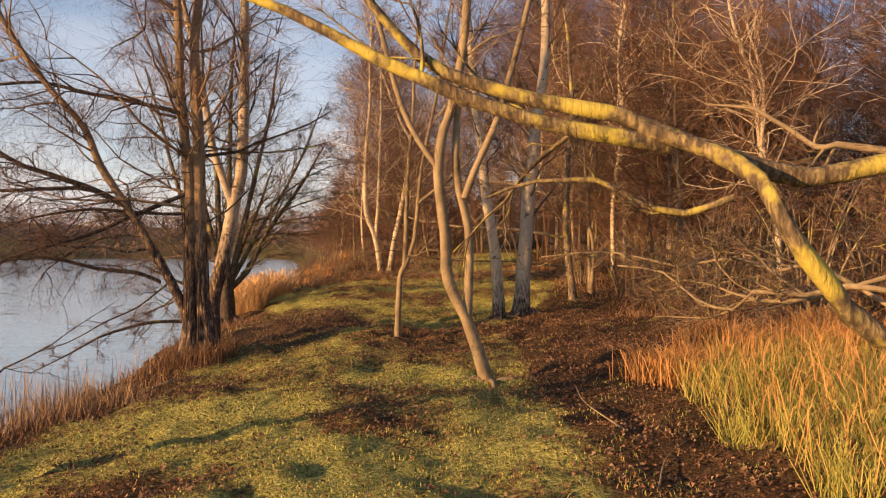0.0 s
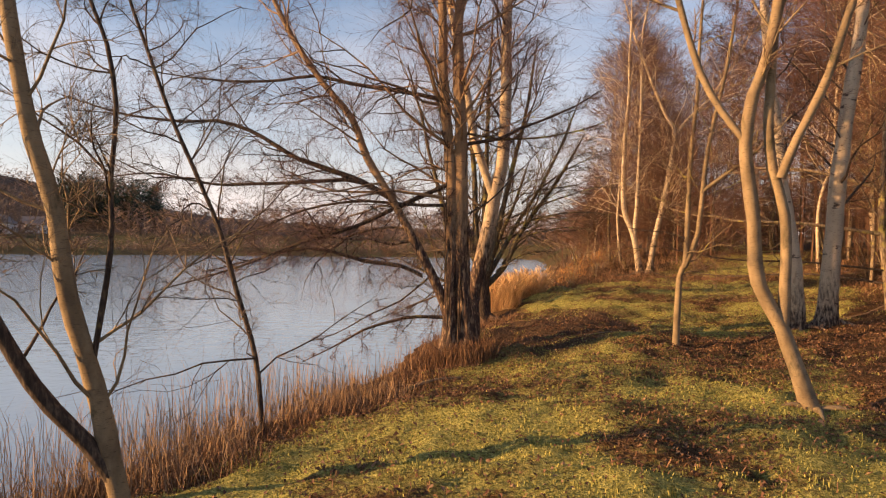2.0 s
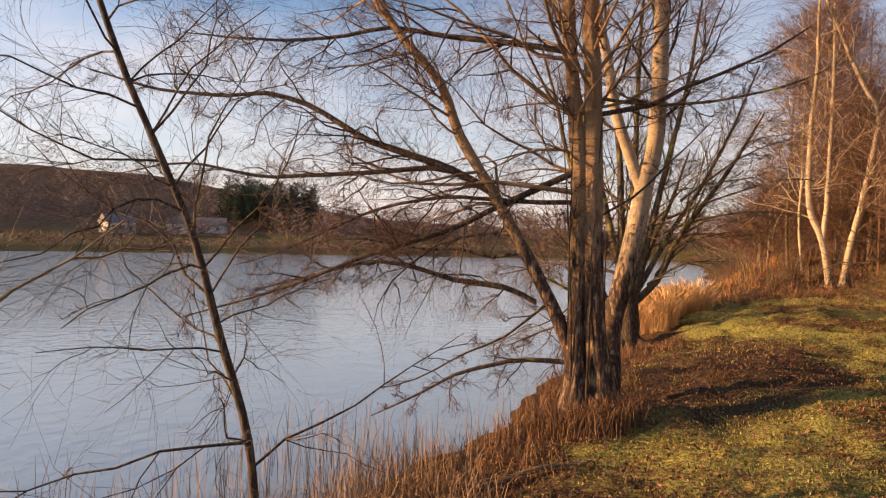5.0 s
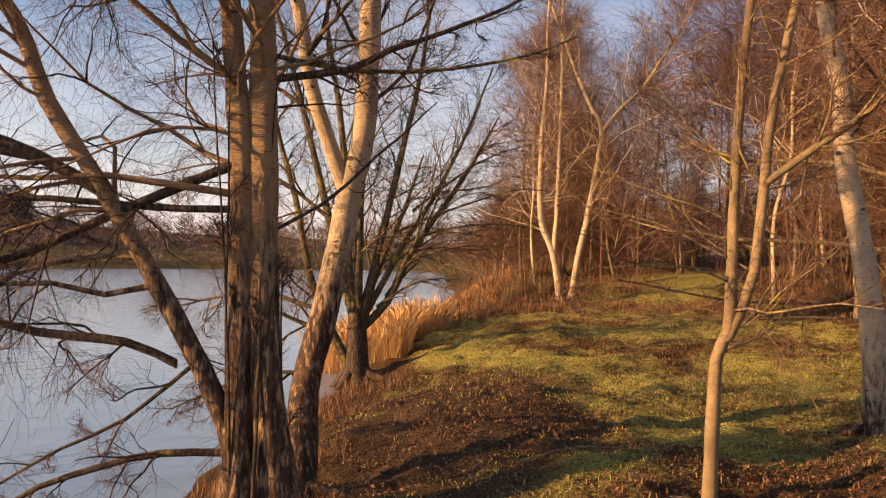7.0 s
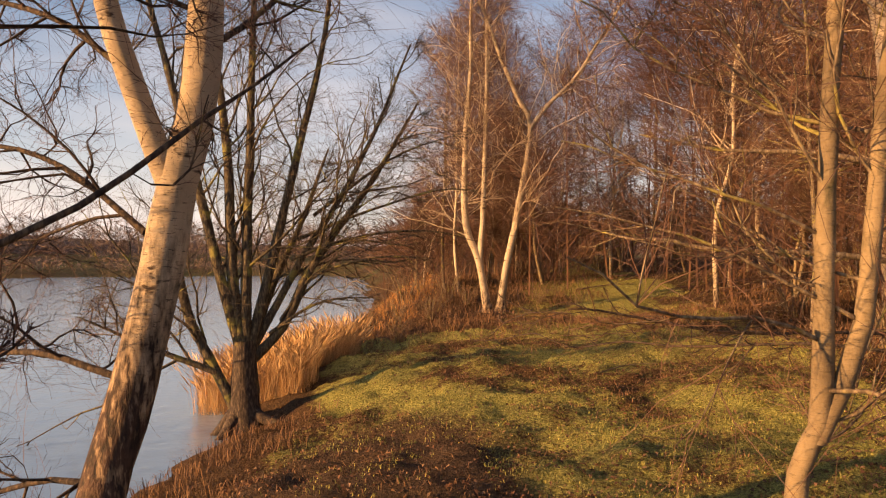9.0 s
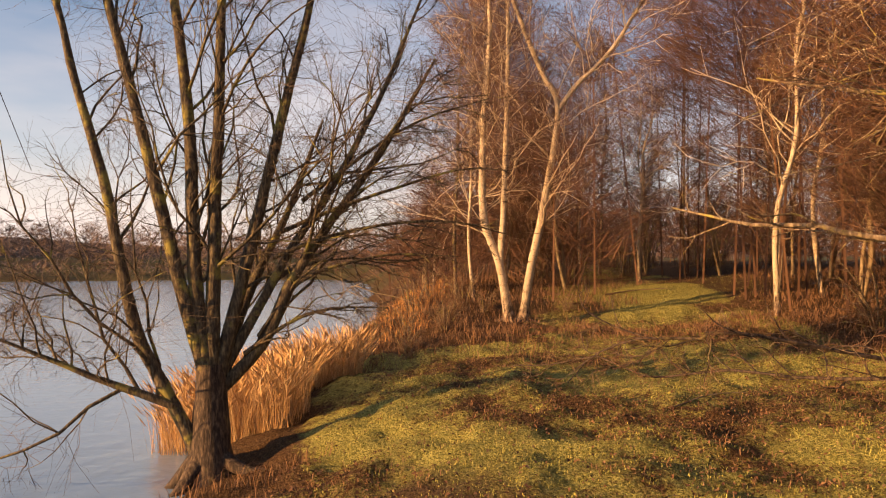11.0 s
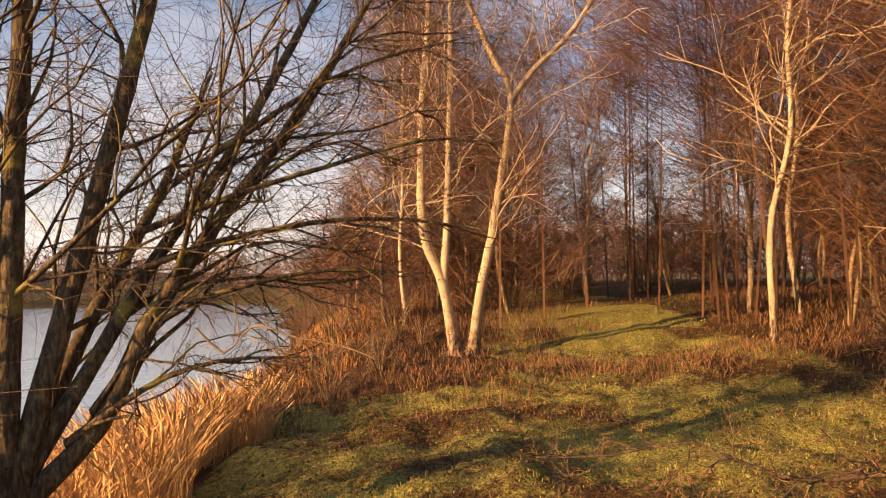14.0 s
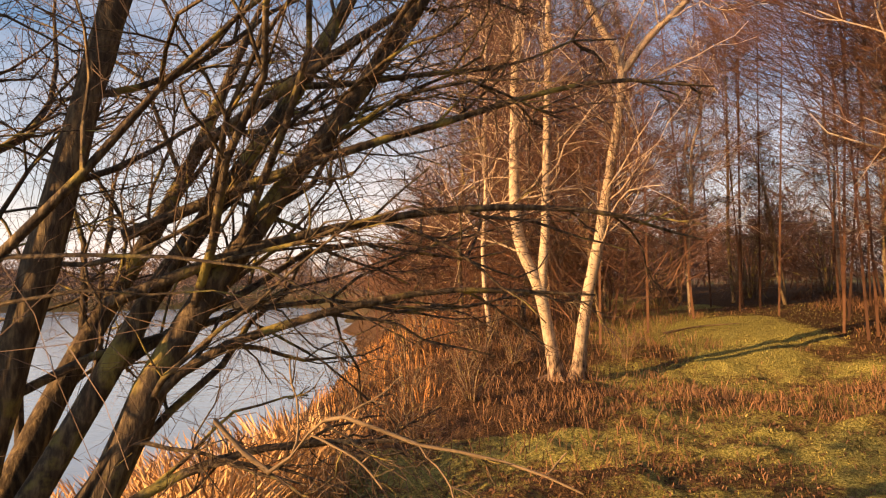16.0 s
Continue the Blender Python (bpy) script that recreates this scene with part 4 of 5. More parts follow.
# tree on the right whose lichen-covered limbs hang over the walk
tree("overhanging_tree", [
    dict(pts=[(3.4, 2.3, gz(3.4, 2.3)), (3.3, 2.35, 1.0), (3.1, 2.4, 1.9), (3.0, 2.4, 3.2)], r=(0.16, 0.05), top=6, flare=0.4),
    dict(pts=[(3.15, 2.4, 1.8), (2.3, 2.7, 1.8), (1.75, 2.9, 1.78), (1.45, 2.95, 1.72), (1.16, 2.98, 1.80), (0.95, 3.0, 1.88), (0.71, 3.02, 1.98), (0.4, 3.1, 2.06), (0.16, 3.16, 2.14), (-0.1, 3.2, 2.28), (-0.3, 3.2, 2.5), (-0.5, 3.2, 2.75)], r=(0.052, 0.02), count=0, sides=14, rough=0.06),
    dict(pts=[(0.95, 3.0, 1.86), (0.7, 2.98, 1.9), (0.4, 3.05, 1.97), (0.1, 3.1, 2.08), (-0.3, 3.2, 2.28), (-0.7, 3.3, 2.52), (-1.2, 3.4, 2.7)], r=(0.038, 0.016), sides=14, rough=0.06, count=6, length=0.7, fine=0.003),
    dict(pts=[(2.8, 2.2, 0.9), (2.0, 2.45, 1.05), (1.55, 2.6, 1.13), (1.35, 2.58, 1.32), (1.2, 2.58, 1.52), (1.17, 2.7, 1.68), (1.05, 2.9, 1.82), (0.8, 3.0, 1.93)], r=(0.045, 0.032), count=0, sides=14, rough=0.06),
    dict(pts=[(1.12, 2.8, 1.64), (0.95, 2.85, 1.58), (0.8, 2.9, 1.62), (0.62, 2.95, 1.72), (0.4, 3.0, 1.72), (0.2, 3.05, 1.65)], r=(0.016, 0.006), count=5, length=0.35, fine=0.003),
    dict(pts=[(1.97, 3.12, 1.25), (1.78, 3.21, 1.28), (1.64, 3.28, 1.24), (1.45, 3.37, 1.25), (1.37, 3.41, 1.16), (1.23, 3.48, 1.2), (1.09, 3.55, 1.33), (0.89, 3.64, 1.36)], r=(0.014, 0.004), count=9, length=0.5, fine=0.003, flat=0.5, bark=SMOOTH),
    dict(pts=[(2.13, 3.36, 1.13), (1.81, 3.51, 1.36), (1.65, 3.58, 1.33), (1.46, 3.66, 1.4), (1.22, 3.77, 1.36), (0.9, 3.91, 1.44), (0.55, 4.06, 1.4)], r=(0.012, 0.003), count=10, length=0.5, fine=0.003, flat=0.5, bark=SMOOTH),
    dict(pts=[(2.03, 3.2, 1.34), (1.7, 3.35, 1.22), (1.49, 3.45, 1.2), (1.31, 3.54, 1.26), (1.16, 3.61, 1.28)], r=(0.012, 0.004), count=7, length=0.4, fine=0.003, flat=0.5, bark=SMOOTH),
    dict(pts=[(2.1, 3.33, 1.88), (1.85, 3.43, 1.93), (1.76, 3.46, 1.92), (1.51, 3.56, 2.12), (1.31, 3.63, 2.15)], r=(0.02, 0.005), count=5, length=0.4, fine=0.003, bark=SMOOTH),
], "tree with yellow lichen-covered limbs hanging low", "", 13, MOSSY, TWIG_DARK)

# tree on the landward side whose low boughs reach over the grass
tree("low_boughed_tree", [
    dict(pts=[(3.1, 17.3, gz(3.1, 17.3)), (3.0, 17.25, 1.0), (2.9, 17.2, 2.2), (3.0, 17.3, 4.0)], r=(0.085, 0.03), top=7, flare=0.4, count=16, length=2.2),
    dict(pts=[(3.0, 17.25, 1.0), (1.6, 16.6, 1.15), (0.2, 16.1, 1.2), (-1.18, 15.78, 1.43), (-1.37, 15.84, 1.39), (-1.67, 15.92, 1.38), (-1.88, 15.98, 1.29), (-2.04, 16.02, 1.17)], r=(0.022, 0.004), count=24, length=0.7, lo=0.3, flat=0.4, twig_n=5, sub=4, fine=0.0028, shoots=1, bend=0.22, bark=DARK),
    dict(pts=[(-1.68, 15.89, 1.39), (-1.89, 15.95, 1.46), (-2.0, 15.97, 1.55), (-2.02, 15.98, 1.67)], r=(0.006, 0.0025), count=4, length=0.3, twig_n=3, sub=2, fine=0.0025, bark=DARK),
    dict(pts=[(2.95, 17.2, 1.7), (1.6, 17.1, 1.9), (0.28, 17.32, 1.97), (-0.07, 17.53, 2.07), (-0.47, 17.78, 2.1), (-0.76, 17.96, 2.18), (-1.04, 18.14, 2.27)], r=(0.04, 0.007), count=14, length=1.1, lo=0.3, flat=0.5, twig_n=5, sub=4, fine=0.004),
    dict(pts=[(2.9, 17.2, 2.6), (1.6, 17.4, 3.0), (0.5, 17.6, 3.1), (-0.3, 18.2, 3.4)], r=(0.04, 0.007), count=12, length=1.2, lo=0.2, flat=0.4, fine=0.004),
    dict(pts=[(3.02, 17.25, 0.75), (1.6, 17.85, 0.9), (0.35, 18.39, 0.81), (-0.01, 18.54, 0.81), (-0.39, 18.72, 0.84), (-1.1, 19.03, 0.74), (-1.54, 19.23, 0.9), (-1.99, 19.43, 0.79), (-2.4, 19.61, 0.74)], r=(0.024, 0.005), count=26, length=0.75, lo=0.3, flat=0.3, twig_n=5, sub=4, fine=0.0034, shoots=1, bend=0.22, bark=DARK),
], "bare tree with low boughs reaching over the grass", "", 14, BROWN, TWIG_RED)


# ---- background wood ----
def wood_tree(seed, stems, tall, bark, twig, spread, label):
    """A bare tree at the origin, to be copied."""
    rng = np.random.default_rng(seed)
    list_ = []
    for k in range(stems):
        a = rng.uniform(0, 6.28)
        d = spread * rng.uniform(0.4, 1.2) * np.array((math.cos(a), math.sin(a), 0))
        pts = [np.array((0, 0, -0.15)) + d * 0.1]
        for q in range(1, 6):
            f = q / 5
            pts.append(d * f + (rng.normal(0, 0.1), rng.normal(0, 0.1), tall * f * rng.uniform(0.92, 1.05)))
        r = rng.uniform(0.07, 0.11)
        list_.append(dict(pts=pts, r=(r, 0.015), sides=7, flare=0.3, count=int(46 / math.sqrt(stems)), length=tall * 0.36, lo=0.3, spread=0.85, sub=6, twig_n=10, fine=0.011, trunk=True, lift=0.02, thin=True, bend=0.24, heavy=0.7))
    return tree("birch_tree" if bark == BIRCH else "bare_tree", list_, label, "trees of the wood", seed, bark, twig, None, (0, 0, 0), False)


def shrub(seed, stems, tall, wide, twig, label):
    rng = np.random.default_rng(seed)
    list_ = []
    for k in range(stems):
        a = k * 2.4 + rng.uniform(-0.4, 0.4)
        d = wide * rng.uniform(0.3, 1.0) * np.array((math.cos(a), math.sin(a), 0))
        t = tall * rng.uniform(0.6, 1.05)
        pts = [(0.15 * d[0], 0.15 * d[1], -0.15), (0.4 * d[0], 0.4 * d[1], 0.45 * t), (0.75 * d[0], 0.75 * d[1], 0.8 * t), (d[0] * 1.1, d[1] * 1.1, t)]
        list_.append(dict(pts=pts, r=(0.035, 0.008), sides=5, count=8, length=tall * 0.45, lo=0.1, sub=4, twig_n=7, fine=0.010, thin=True, bend=0.22, trunk=True, lift=0.0, flat=0.3))
    return tagged(tree("shrub", list_, label, "thicket", seed, BROWN, twig, None, (0, 0, 0), False), category="shrub")


kinds = [
    wood_tree(21, 1, 12.0, BIRCH, TWIG, 0.5, "slim bare birch with a pale trunk"),
    wood_tree(22, 2, 10.5, BIRCH, TWIG_RED, 0.9, "twin-stemmed bare birch with pale bark"),
    wood_tree(23, 2, 9.5, SMOOTH, TWIG, 1.2, "bare woodland tree with several thin stems"),
    wood_tree(24, 1, 13.0, BROWN, TWIG, 0.6, "tall bare woodland tree with brown bark"),
]
shrubs = [
    shrub(31, 12, 3.2, 1.7, TWIG_RED, "dense red-brown bare shrub"),
    shrub(32, 10, 2.2, 1.6, TWIG_RED, "low tangled brown shrub"),
]
used = set()


def plant(kind_list, k, x, y, scale, turn, lean=0.0):
    ob = kind_list[k]
    m = Matrix.LocRotScale((x, y, float(height(x, y))), Euler((lean, lean * 0.5, turn)), (scale, scale, scale))
    if ob in used:
        return copy_thing(ob, m)
    used.add(ob)
    ob.matrix_basis = m
    return ob


rw = random.Random(5)
# trees placed by the openings in the wood: (kind, x, y, size)
for k, x, y, sc in [(1, 2.0, 38.3, 0.72), (2, -0.6, 36.5, 0.7), (2, 5.3, 39.7, 0.8), (0, 5.9, 32.4, 1.0), (1, 8.0, 42.0, 0.9), (3, -4.3, 35.5, 0.8), (1, -5.4, 38.5, 0.65),
                    (2, -6.2, 42.0, 0.6), (0, -3.6, 33.5, 0.75), (2, -2.8, 37.5, 0.7), (3, 7.0, 37.5, 0.9), (1, 11.5, 37.0, 1.0), (2, 3.4, 44.5, 0.9), (0, 0.4, 43.0, 0.85), (2, 10.2, 39.5, 0.9), (3, 8.6, 33.8, 0.95), (2, 7.6, 36.2, 1.0), (1, 10.4, 34.6, 1.0), (3, 1.4, 44.5, 1.05), (0, -1.6, 42.0, 0.95), (3, 4.6, 42.4, 1.0),
                    (3, 5.6, 17.5, 0.95), (1, 6.8, 14.5, 1.0), (0, 5.0, 21.5, 1.0), (2, 8.2, 18.2, 1.0), (3, 4.2, 24.5, 0.9), (0, 6.6, 26.5, 1.05), (1, 9.5, 23.0, 1.0),
                    (0, 10.8, 15.8, 1.0), (2, 11.5, 28.0, 1.0), (3, 12.5, 20.0, 1.0), (2, 3.9, 19.2, 0.9), (1, 6.2, 20.2, 0.95), (3, 7.4, 22.4, 0.95), (0, 3.4, 28.6, 0.9), (2, 6.2, 31.0, 0.95), (2, 8.8, 30.2, 1.0), (1, 5.2, 33.6, 0.9)]:
    plant(kinds, k, x, y, sc, rw.uniform(0, 6.28), rw.uniform(-0.06, 0.06))
# the wood behind them
count = 0
while count < 14:
    x, y = rw.uniform(-9, 34), rw.uniform(30, 50)
    if x < float(np.interp(y, SHORE_Y, SHORE_X)) + 1.5 or (-3.5 < x - 0.28 * (y - 26) < 4.5) or x > 0.75 * y + 2:
        continue
    plant(kinds, rw.randrange(4), x, y, rw.uniform(0.75, 1.05) * min(1.0, 0.45 + (x - float(np.interp(y, SHORE_Y, SHORE_X))) / 20), rw.uniform(0, 6.28), rw.uniform(-0.08, 0.08))
    count += 1
for x, y, k, sc in [(6.0, 12.0, 0, 0.8), (7.6, 11.2, 0, 0.9), (6.8, 15.8, 0, 1.0), (9.0, 13.6, 0, 1.05), (4.6, 15.2, 1, 0.8), (5.2, 19.5, 0, 0.9), (8.6, 20.5, 0, 1.0), (4.6, 26.5, 1, 0.8), (7.4, 29.5, 0, 0.9),
                    (10.2, 32.0, 0, 1.0), (2.2, 43.0, 0, 1.0), (5.6, 44.0, 0, 1.1), (9.4, 46.0, 0, 1.2), (-1.4, 43.0, 0, 1.0), (-4.4, 41.0, 1, 1.0), (-3.8, 31.8, 1, 0.7), (-5.4, 33.2, 1, 0.8),
                    (13.5, 41.0, 0, 1.1), (16.0, 34.0, 0, 1.1), (13.6, 26.0, 0, 1.1), (11.2, 11.8, 0, 1.1), (5.0, 13.4, 0, 0.8), (6.2, 17.6, 0, 0.95), (7.8, 13.0, 0, 1.0), (9.8, 17.2, 0, 1.15), (4.4, 17.6, 1, 0.9), (4.0, 21.0, 1, 0.8), (6.9, 23.0, 0, 0.9), (8.8, 26.2, 0, 1.0), (0.6, 46.0, 0, 1.2), (4.0, 48.0, 0, 1.3), (7.6, 49.0, 0, 1.3),
                    (-4.6, 26.4, 1, 0.34), (-3.9, 27.7, 1, 0.38), (-4.9, 28.5, 1, 0.42), (-5.5, 27.2, 1, 0.4), (-4.1, 29.9, 1, 0.4), (-5.9, 29.6, 1, 0.45), (-3.2, 31.2, 1, 0.4), (-4.4, 25.3, 1, 0.26), (-1.0, 31.6, 1, 0.35)]:
    plant(shrubs, k, x, y, sc, rw.uniform(0, 6.28))


# ---- reeds, grasses, moss and leaves ----
def blades(name, mat, label, xy, base, tall, wide, lean, seed, kind_name, plume=False, rise=0.0):
    """Many thin upright blades as one mesh: each a bent, tapering strip."""
    g = np.random.default_rng(seed)
    n = len(xy)
    x, y = xy[:, 0], xy[:, 1]
    z = base(x, y)
    h = tall * g.uniform(0.4, 1.2, n)
    a = g.uniform(0, 6.28, n)
    l = h * lean * g.uniform(0.2, 1.2, n)
    dx, dy = np.cos(a) * l, np.sin(a) * l
    b = g.uniform(0, 6.28, n)
    wx_, wy_ = np.cos(b) * wide, np.sin(b) * wide
    p0 = np.stack([x, y, z - 0.03], -1)
    p1 = np.stack([x + dx * 0.35, y + dy * 0.35, z + h * 0.6], -1)
    p2 = np.stack([x + dx, y + dy, z + h * (1 - 0.25 * lean)], -1)
    w = np.stack([wx_, wy_, 0 * wx_], -1)
    t = Tubes()
    k = n
    v = np.stack([p0 - w, p0 + w, p1 + 0.8 * w, p1 - 0.8 * w, p2 + 0.25 * w, p2 - 0.25 * w], 1)
    t.v.append(v.reshape(-1, 3))
    i = np.arange(k)[:, None] * 6
    t.f.append(np.concatenate([i + np.array([[0, 1, 2, 3]]), i + np.array([[3, 2, 4, 5]])], 0))
    t.k = k * 6
    if plume:
        # feathery seed heads on some of the reeds
        pick = g.random(n) < 0.5
        q, d = p2[pick], (p2 - p1)[pick]
        d = d / np.linalg.norm(d, axis=1)[:, None]
        side = np.cross(d, g.normal(0, 1, d.shape))
        side = 0.010 * side / np.linalg.norm(side, axis=1)[:, None]
        t.quads(np.stack([q - d * 0.03, q + d * 0.08 + side, q + d * 0.24, q + d * 0.08 - side], 1))
    return tagged(t.object(name, mat, None, False), label, kind_name, kind="stuff")


gr = np.random.default_rng(77)


def patch(n, x0, x1, y0, y1, keep):
    p = np.stack([gr.uniform(x0, x1, n), gr.uniform(y0, y1, n)], -1)
    return p[keep(p[:, 0], p[:, 1])]


def clumps(n, centres, spread):
    c = np.asarray(centres, float)[gr.integers(0, len(centres), n)]
    return c + gr.normal(0, spread, (n, 2))


def water_or_ground(x, y):
    return np.maximum(height(x, y), LAKE_Z)


# the orange reed bed beyond the spreading tree
bed = patch(24000, -8.4, -4.2, 21.2, 25.8, lambda x, y: (x > shore_at(y) - 0.7) & (x < -5.35 - 0.1 * np.abs(y - 24) + 0.3 * np.sin(y * 2.1)) & (gr.random(len(x)) < 0.8))
blades("reed_bed", REED, "dense bed of dry orange reeds at the waterline", bed, water_or_ground, 0.80, 0.0028, 0.5, 41, "reeds", True)
tall = patch(4000, -11, -4, 27.5, 46, lambda x, y: (x > shore_at(y) + 0.2) & (x < shore_at(y) + 3.2))
blades("reed_bed", ORANGE, "strip of low dry orange reeds along the inlet", tall, water_or_ground, 0.4, 0.009, 0.6, 42, "reeds")
# thin dull reeds standing in the near shallows
thin = patch(2600, -8.2, -3.6, 3.5, 11.0, lambda x, y: (x > shore_at(y) - 1.3) & (x < shore_at(y) + 0.9))
blades("shallow_reeds", REED_DULL, "thin dull dead reeds standing in the shallows", thin, water_or_ground, 0.62, 0.003, 0.25, 43, "reeds")
bank = patch(14000, -6, -2.2, 2.5, 19.5, lambda x, y: (x > shore_at(y) + 0.1) & (x < shore_at(y) + 1.3 + 0.5 * np.sin(y * 3.3)))
blades("bank_grass", HEATH, "tangled brown dead grass on the bank", bank, height, 0.25, 0.004, 1.2, 44, "grass")
bank = patch(9000, -6.5, -2.6, 3.0, 10.4, lambda x, y: (x > shore_at(y) - 0.3) & (x < shore_at(y) + 1.1 + 0.5 * np.sin(y * 2.3)))
blades("bank_grass", REED_DULL, "rank straw-coloured dead grass above the shallows", bank, water_or_ground, 0.38, 0.0032, 0.9, 56, "grass")
foot = clumps(1500, [(-3.62, 11.2), (-3.85, 11.1), (-4.1, 11.15), (-3.5, 11.45)], 0.13)
blades("bank_grass", HEATH, "red-brown dead grass round the foot of the clump", foot, height, 0.34, 0.0035, 0.6, 58, "grass")
# dead grass tussocks and sedge on the landward side
tuss = clumps(3800, [(2.45, 8.5), (2.7, 8.2), (3.45, 9.7), (3.9, 9.4), (3.7, 9.9), (4.5, 9.8), (5.2, 10.2), (4.9, 9.0)], 0.16)
blades("tussock_grass", ORANGE, "orange tussocks of dead grass beside the litter", tuss, height, 0.5, 0.005, 0.8, 45, "grass")
sed = patch(15000, 2.0, 7.0, 3.8, 9.4, lambda x, y: (x > 2.4 + 0.45 * np.clip(y - 7, 0, 9) + 0.15 * np.sin(y * 4)) & (x < 6.3 + 0.6 * np.sin(y * 1.9)) & (y > 4.3 + 0.5 * np.sin(x * 2.3)) & (y < 9.0 + 0.4 * np.sin(x * 3.1)))
blades("sedge", SEDGE, "tall yellow-green sedge mixed with dead grass", sed, height, 0.52, 0.0034, 1.15, 46, "grass")
dead = patch(2400, 2.2, 7.0, 3.8, 9.6, lambda x, y: x > 2.5 + 0.45 * np.clip(y - 7, 0, 9))
blades("dead_grass", ORANGE, "bent orange dead grass among the sedge", dead, height, 0.75, 0.004, 0.8, 47, "grass")
# red-brown undergrowth
und = patch(26000, -6.5, 14, 24.5, 44, lambda x, y: (x > shore_at(y) + 0.8) & ((np.abs(x - 0.6 - 0.22 * (y - 24)) > 1.9 + 0.6 * np.sin(y * 1.3)) | (np.abs(y - 27.7 + 0.6 * np.sin(x * 1.4)) < 0.9)))
blades("undergrowth", HEATH, "red-brown dead undergrowth under the trees", und, height, 0.24, 0.006, 1.3, 48, "undergrowth")
band = patch(7000, -3.4, 6.5, 26.2, 29.4, lambda x, y: (np.abs(y - 27.7 - 0.1 * x + 0.5 * np.sin(x * 1.4)) < 1.1))
blades("undergrowth", HEATH, "red-brown bracken litter across the clearing", band, height, 0.16, 0.006, 1.6, 57, "undergrowth")
und2 = patch(9000, 3.2, 14, 11, 25, lambda x, y: x > 3.4 + 0.5 * np.sin(y * 1.7))
blades("undergrowth", HEATH, "brown dead undergrowth in front of the thicket", und2, height, 0.26, 0.006, 1.2, 49, "undergrowth")


def mossy(x, y):
    return moss_field(x, y) + gr.normal(0, 0.55, len(x)) > 0


mo = patch(160000, -4.6, 4.5, 3.6, 25, lambda x, y: (x > shore_at(y) + 1.15) & mossy(x, y) & (x < 1.0 + 0.35 * np.clip(y - 13, 0, 9) + 0.3 * np.sin(y)) & (np.hypot((x + 3.2) / 1.1, (y - 15.3) / 2.0) > 1) & (gr.random(len(x)) < np.clip(1.3 - y / 30, 0.3, 1)))
blades("moss_cushions", MOSS, "springy green and yellow moss cushions", mo, height, 0.019, 0.0048, 1.8, 50, "moss")
fm = patch(14000, -3.5, 9, 24, 40, lambda x, y: (np.abs(x - 0.6 - 0.22 * (y - 24)) < 2.2) & mossy(x, y))
blades("moss_cushions", MOSS, "yellow-green moss along the woodland clearing", fm, height, 0.036, 0.007, 1.8, 53, "moss")
fl = patch(9000, -3.5, 9, 24, 40, lambda x, y: (np.abs(x - 0.6 - 0.22 * (y - 24)) < 2.6) & ~mossy(x, y))
blades("dead_grass", HEATH, "flattened brown grass in the clearing", fl, height, 0.09, 0.008, 1.8, 54, "grass")
db = patch(30000, -4.4, 4.5, 3.6, 25, lambda x, y: (x > shore_at(y) + 0.9) & ~mossy(x, y))
blades("dead_grass", HEATH, "flattened brown grass between the moss cushions", db, height, 0.07, 0.005, 1.9, 55, "grass")
gs = clumps(13000, patch(900, -4.2, 4, 3.8, 26, lambda x, y: (x > shore_at(y) + 1.4) & (moss_field(x, y) > 0.15)), 0.09)
blades("grass_tufts", MOSS, "short dry grass tufts in the moss", gs, height, 0.05, 0.003, 1.3, 51, "grass")


def leaf_litter():
    """Fallen leaves: small curled quads lying on the ground."""
    p = patch(90000, -4.8, 7, 3.2, 28, lambda x, y: (x > shore_at(y) + 0.5) & ((x > 1.2 + 0.4 * np.sin(y * 1.9)) | ~mossy(x, y) | (x < shore_at(y) + 1.2) | (gr.random(len(x)) < 0.22)) & (gr.random(len(x)) < np.clip(1.5 - y / 20, 0.25, 1)))
    n = len(p)
    c = np.stack([p[:, 0], p[:, 1], height(p[:, 0], p[:, 1]) + gr.uniform(0.008, 0.03, n)], -1)
    a, s = gr.uniform(0, 6.28, n), gr.uniform(0.012, 0.027, n)
    u = np.stack([np.cos(a), np.sin(a), gr.normal(0, 0.35, n)], -1) * s[:, None]
    v = np.stack([-np.sin(a), np.cos(a), gr.normal(0, 0.35, n)], -1) * (s * 0.6)[:, None]
    lift = np.zeros((n, 3))
    lift[:, 2] = gr.uniform(0, 0.02, n)
    t = Tubes()
    t.quads(np.stack([c - u, c - v * 1.0 + lift, c + u, c + v + lift], 1))
    tagged(t.object("leaf_litter", LEAF, None, False), "fallen brown leaves scattered over the ground", "leaves", kind="stuff")


leaf_litter()


def stick(pts, r, mat, label):
    t = Tubes()
    t.tube(smooth_line(pts, 0.1), np.linspace(r, r * 0.4, len(smooth_line(pts, 0.1))), 6)
    return tagged(t.object("fallen_stick", mat, None), label, "stick", "fallen sticks")


def lying(p, q, r, bend, mat, label):
    a, b = np.array(p, float), np.array(q, float)
    m = (a + b) / 2 + bend * np.array((-(b - a)[1], (b - a)[0]))
    stick([(*v, float(height(*v)) + dz) for v, dz in ((a, 0.02), (m, 0.05), (b, 0.03))], r, mat, label)


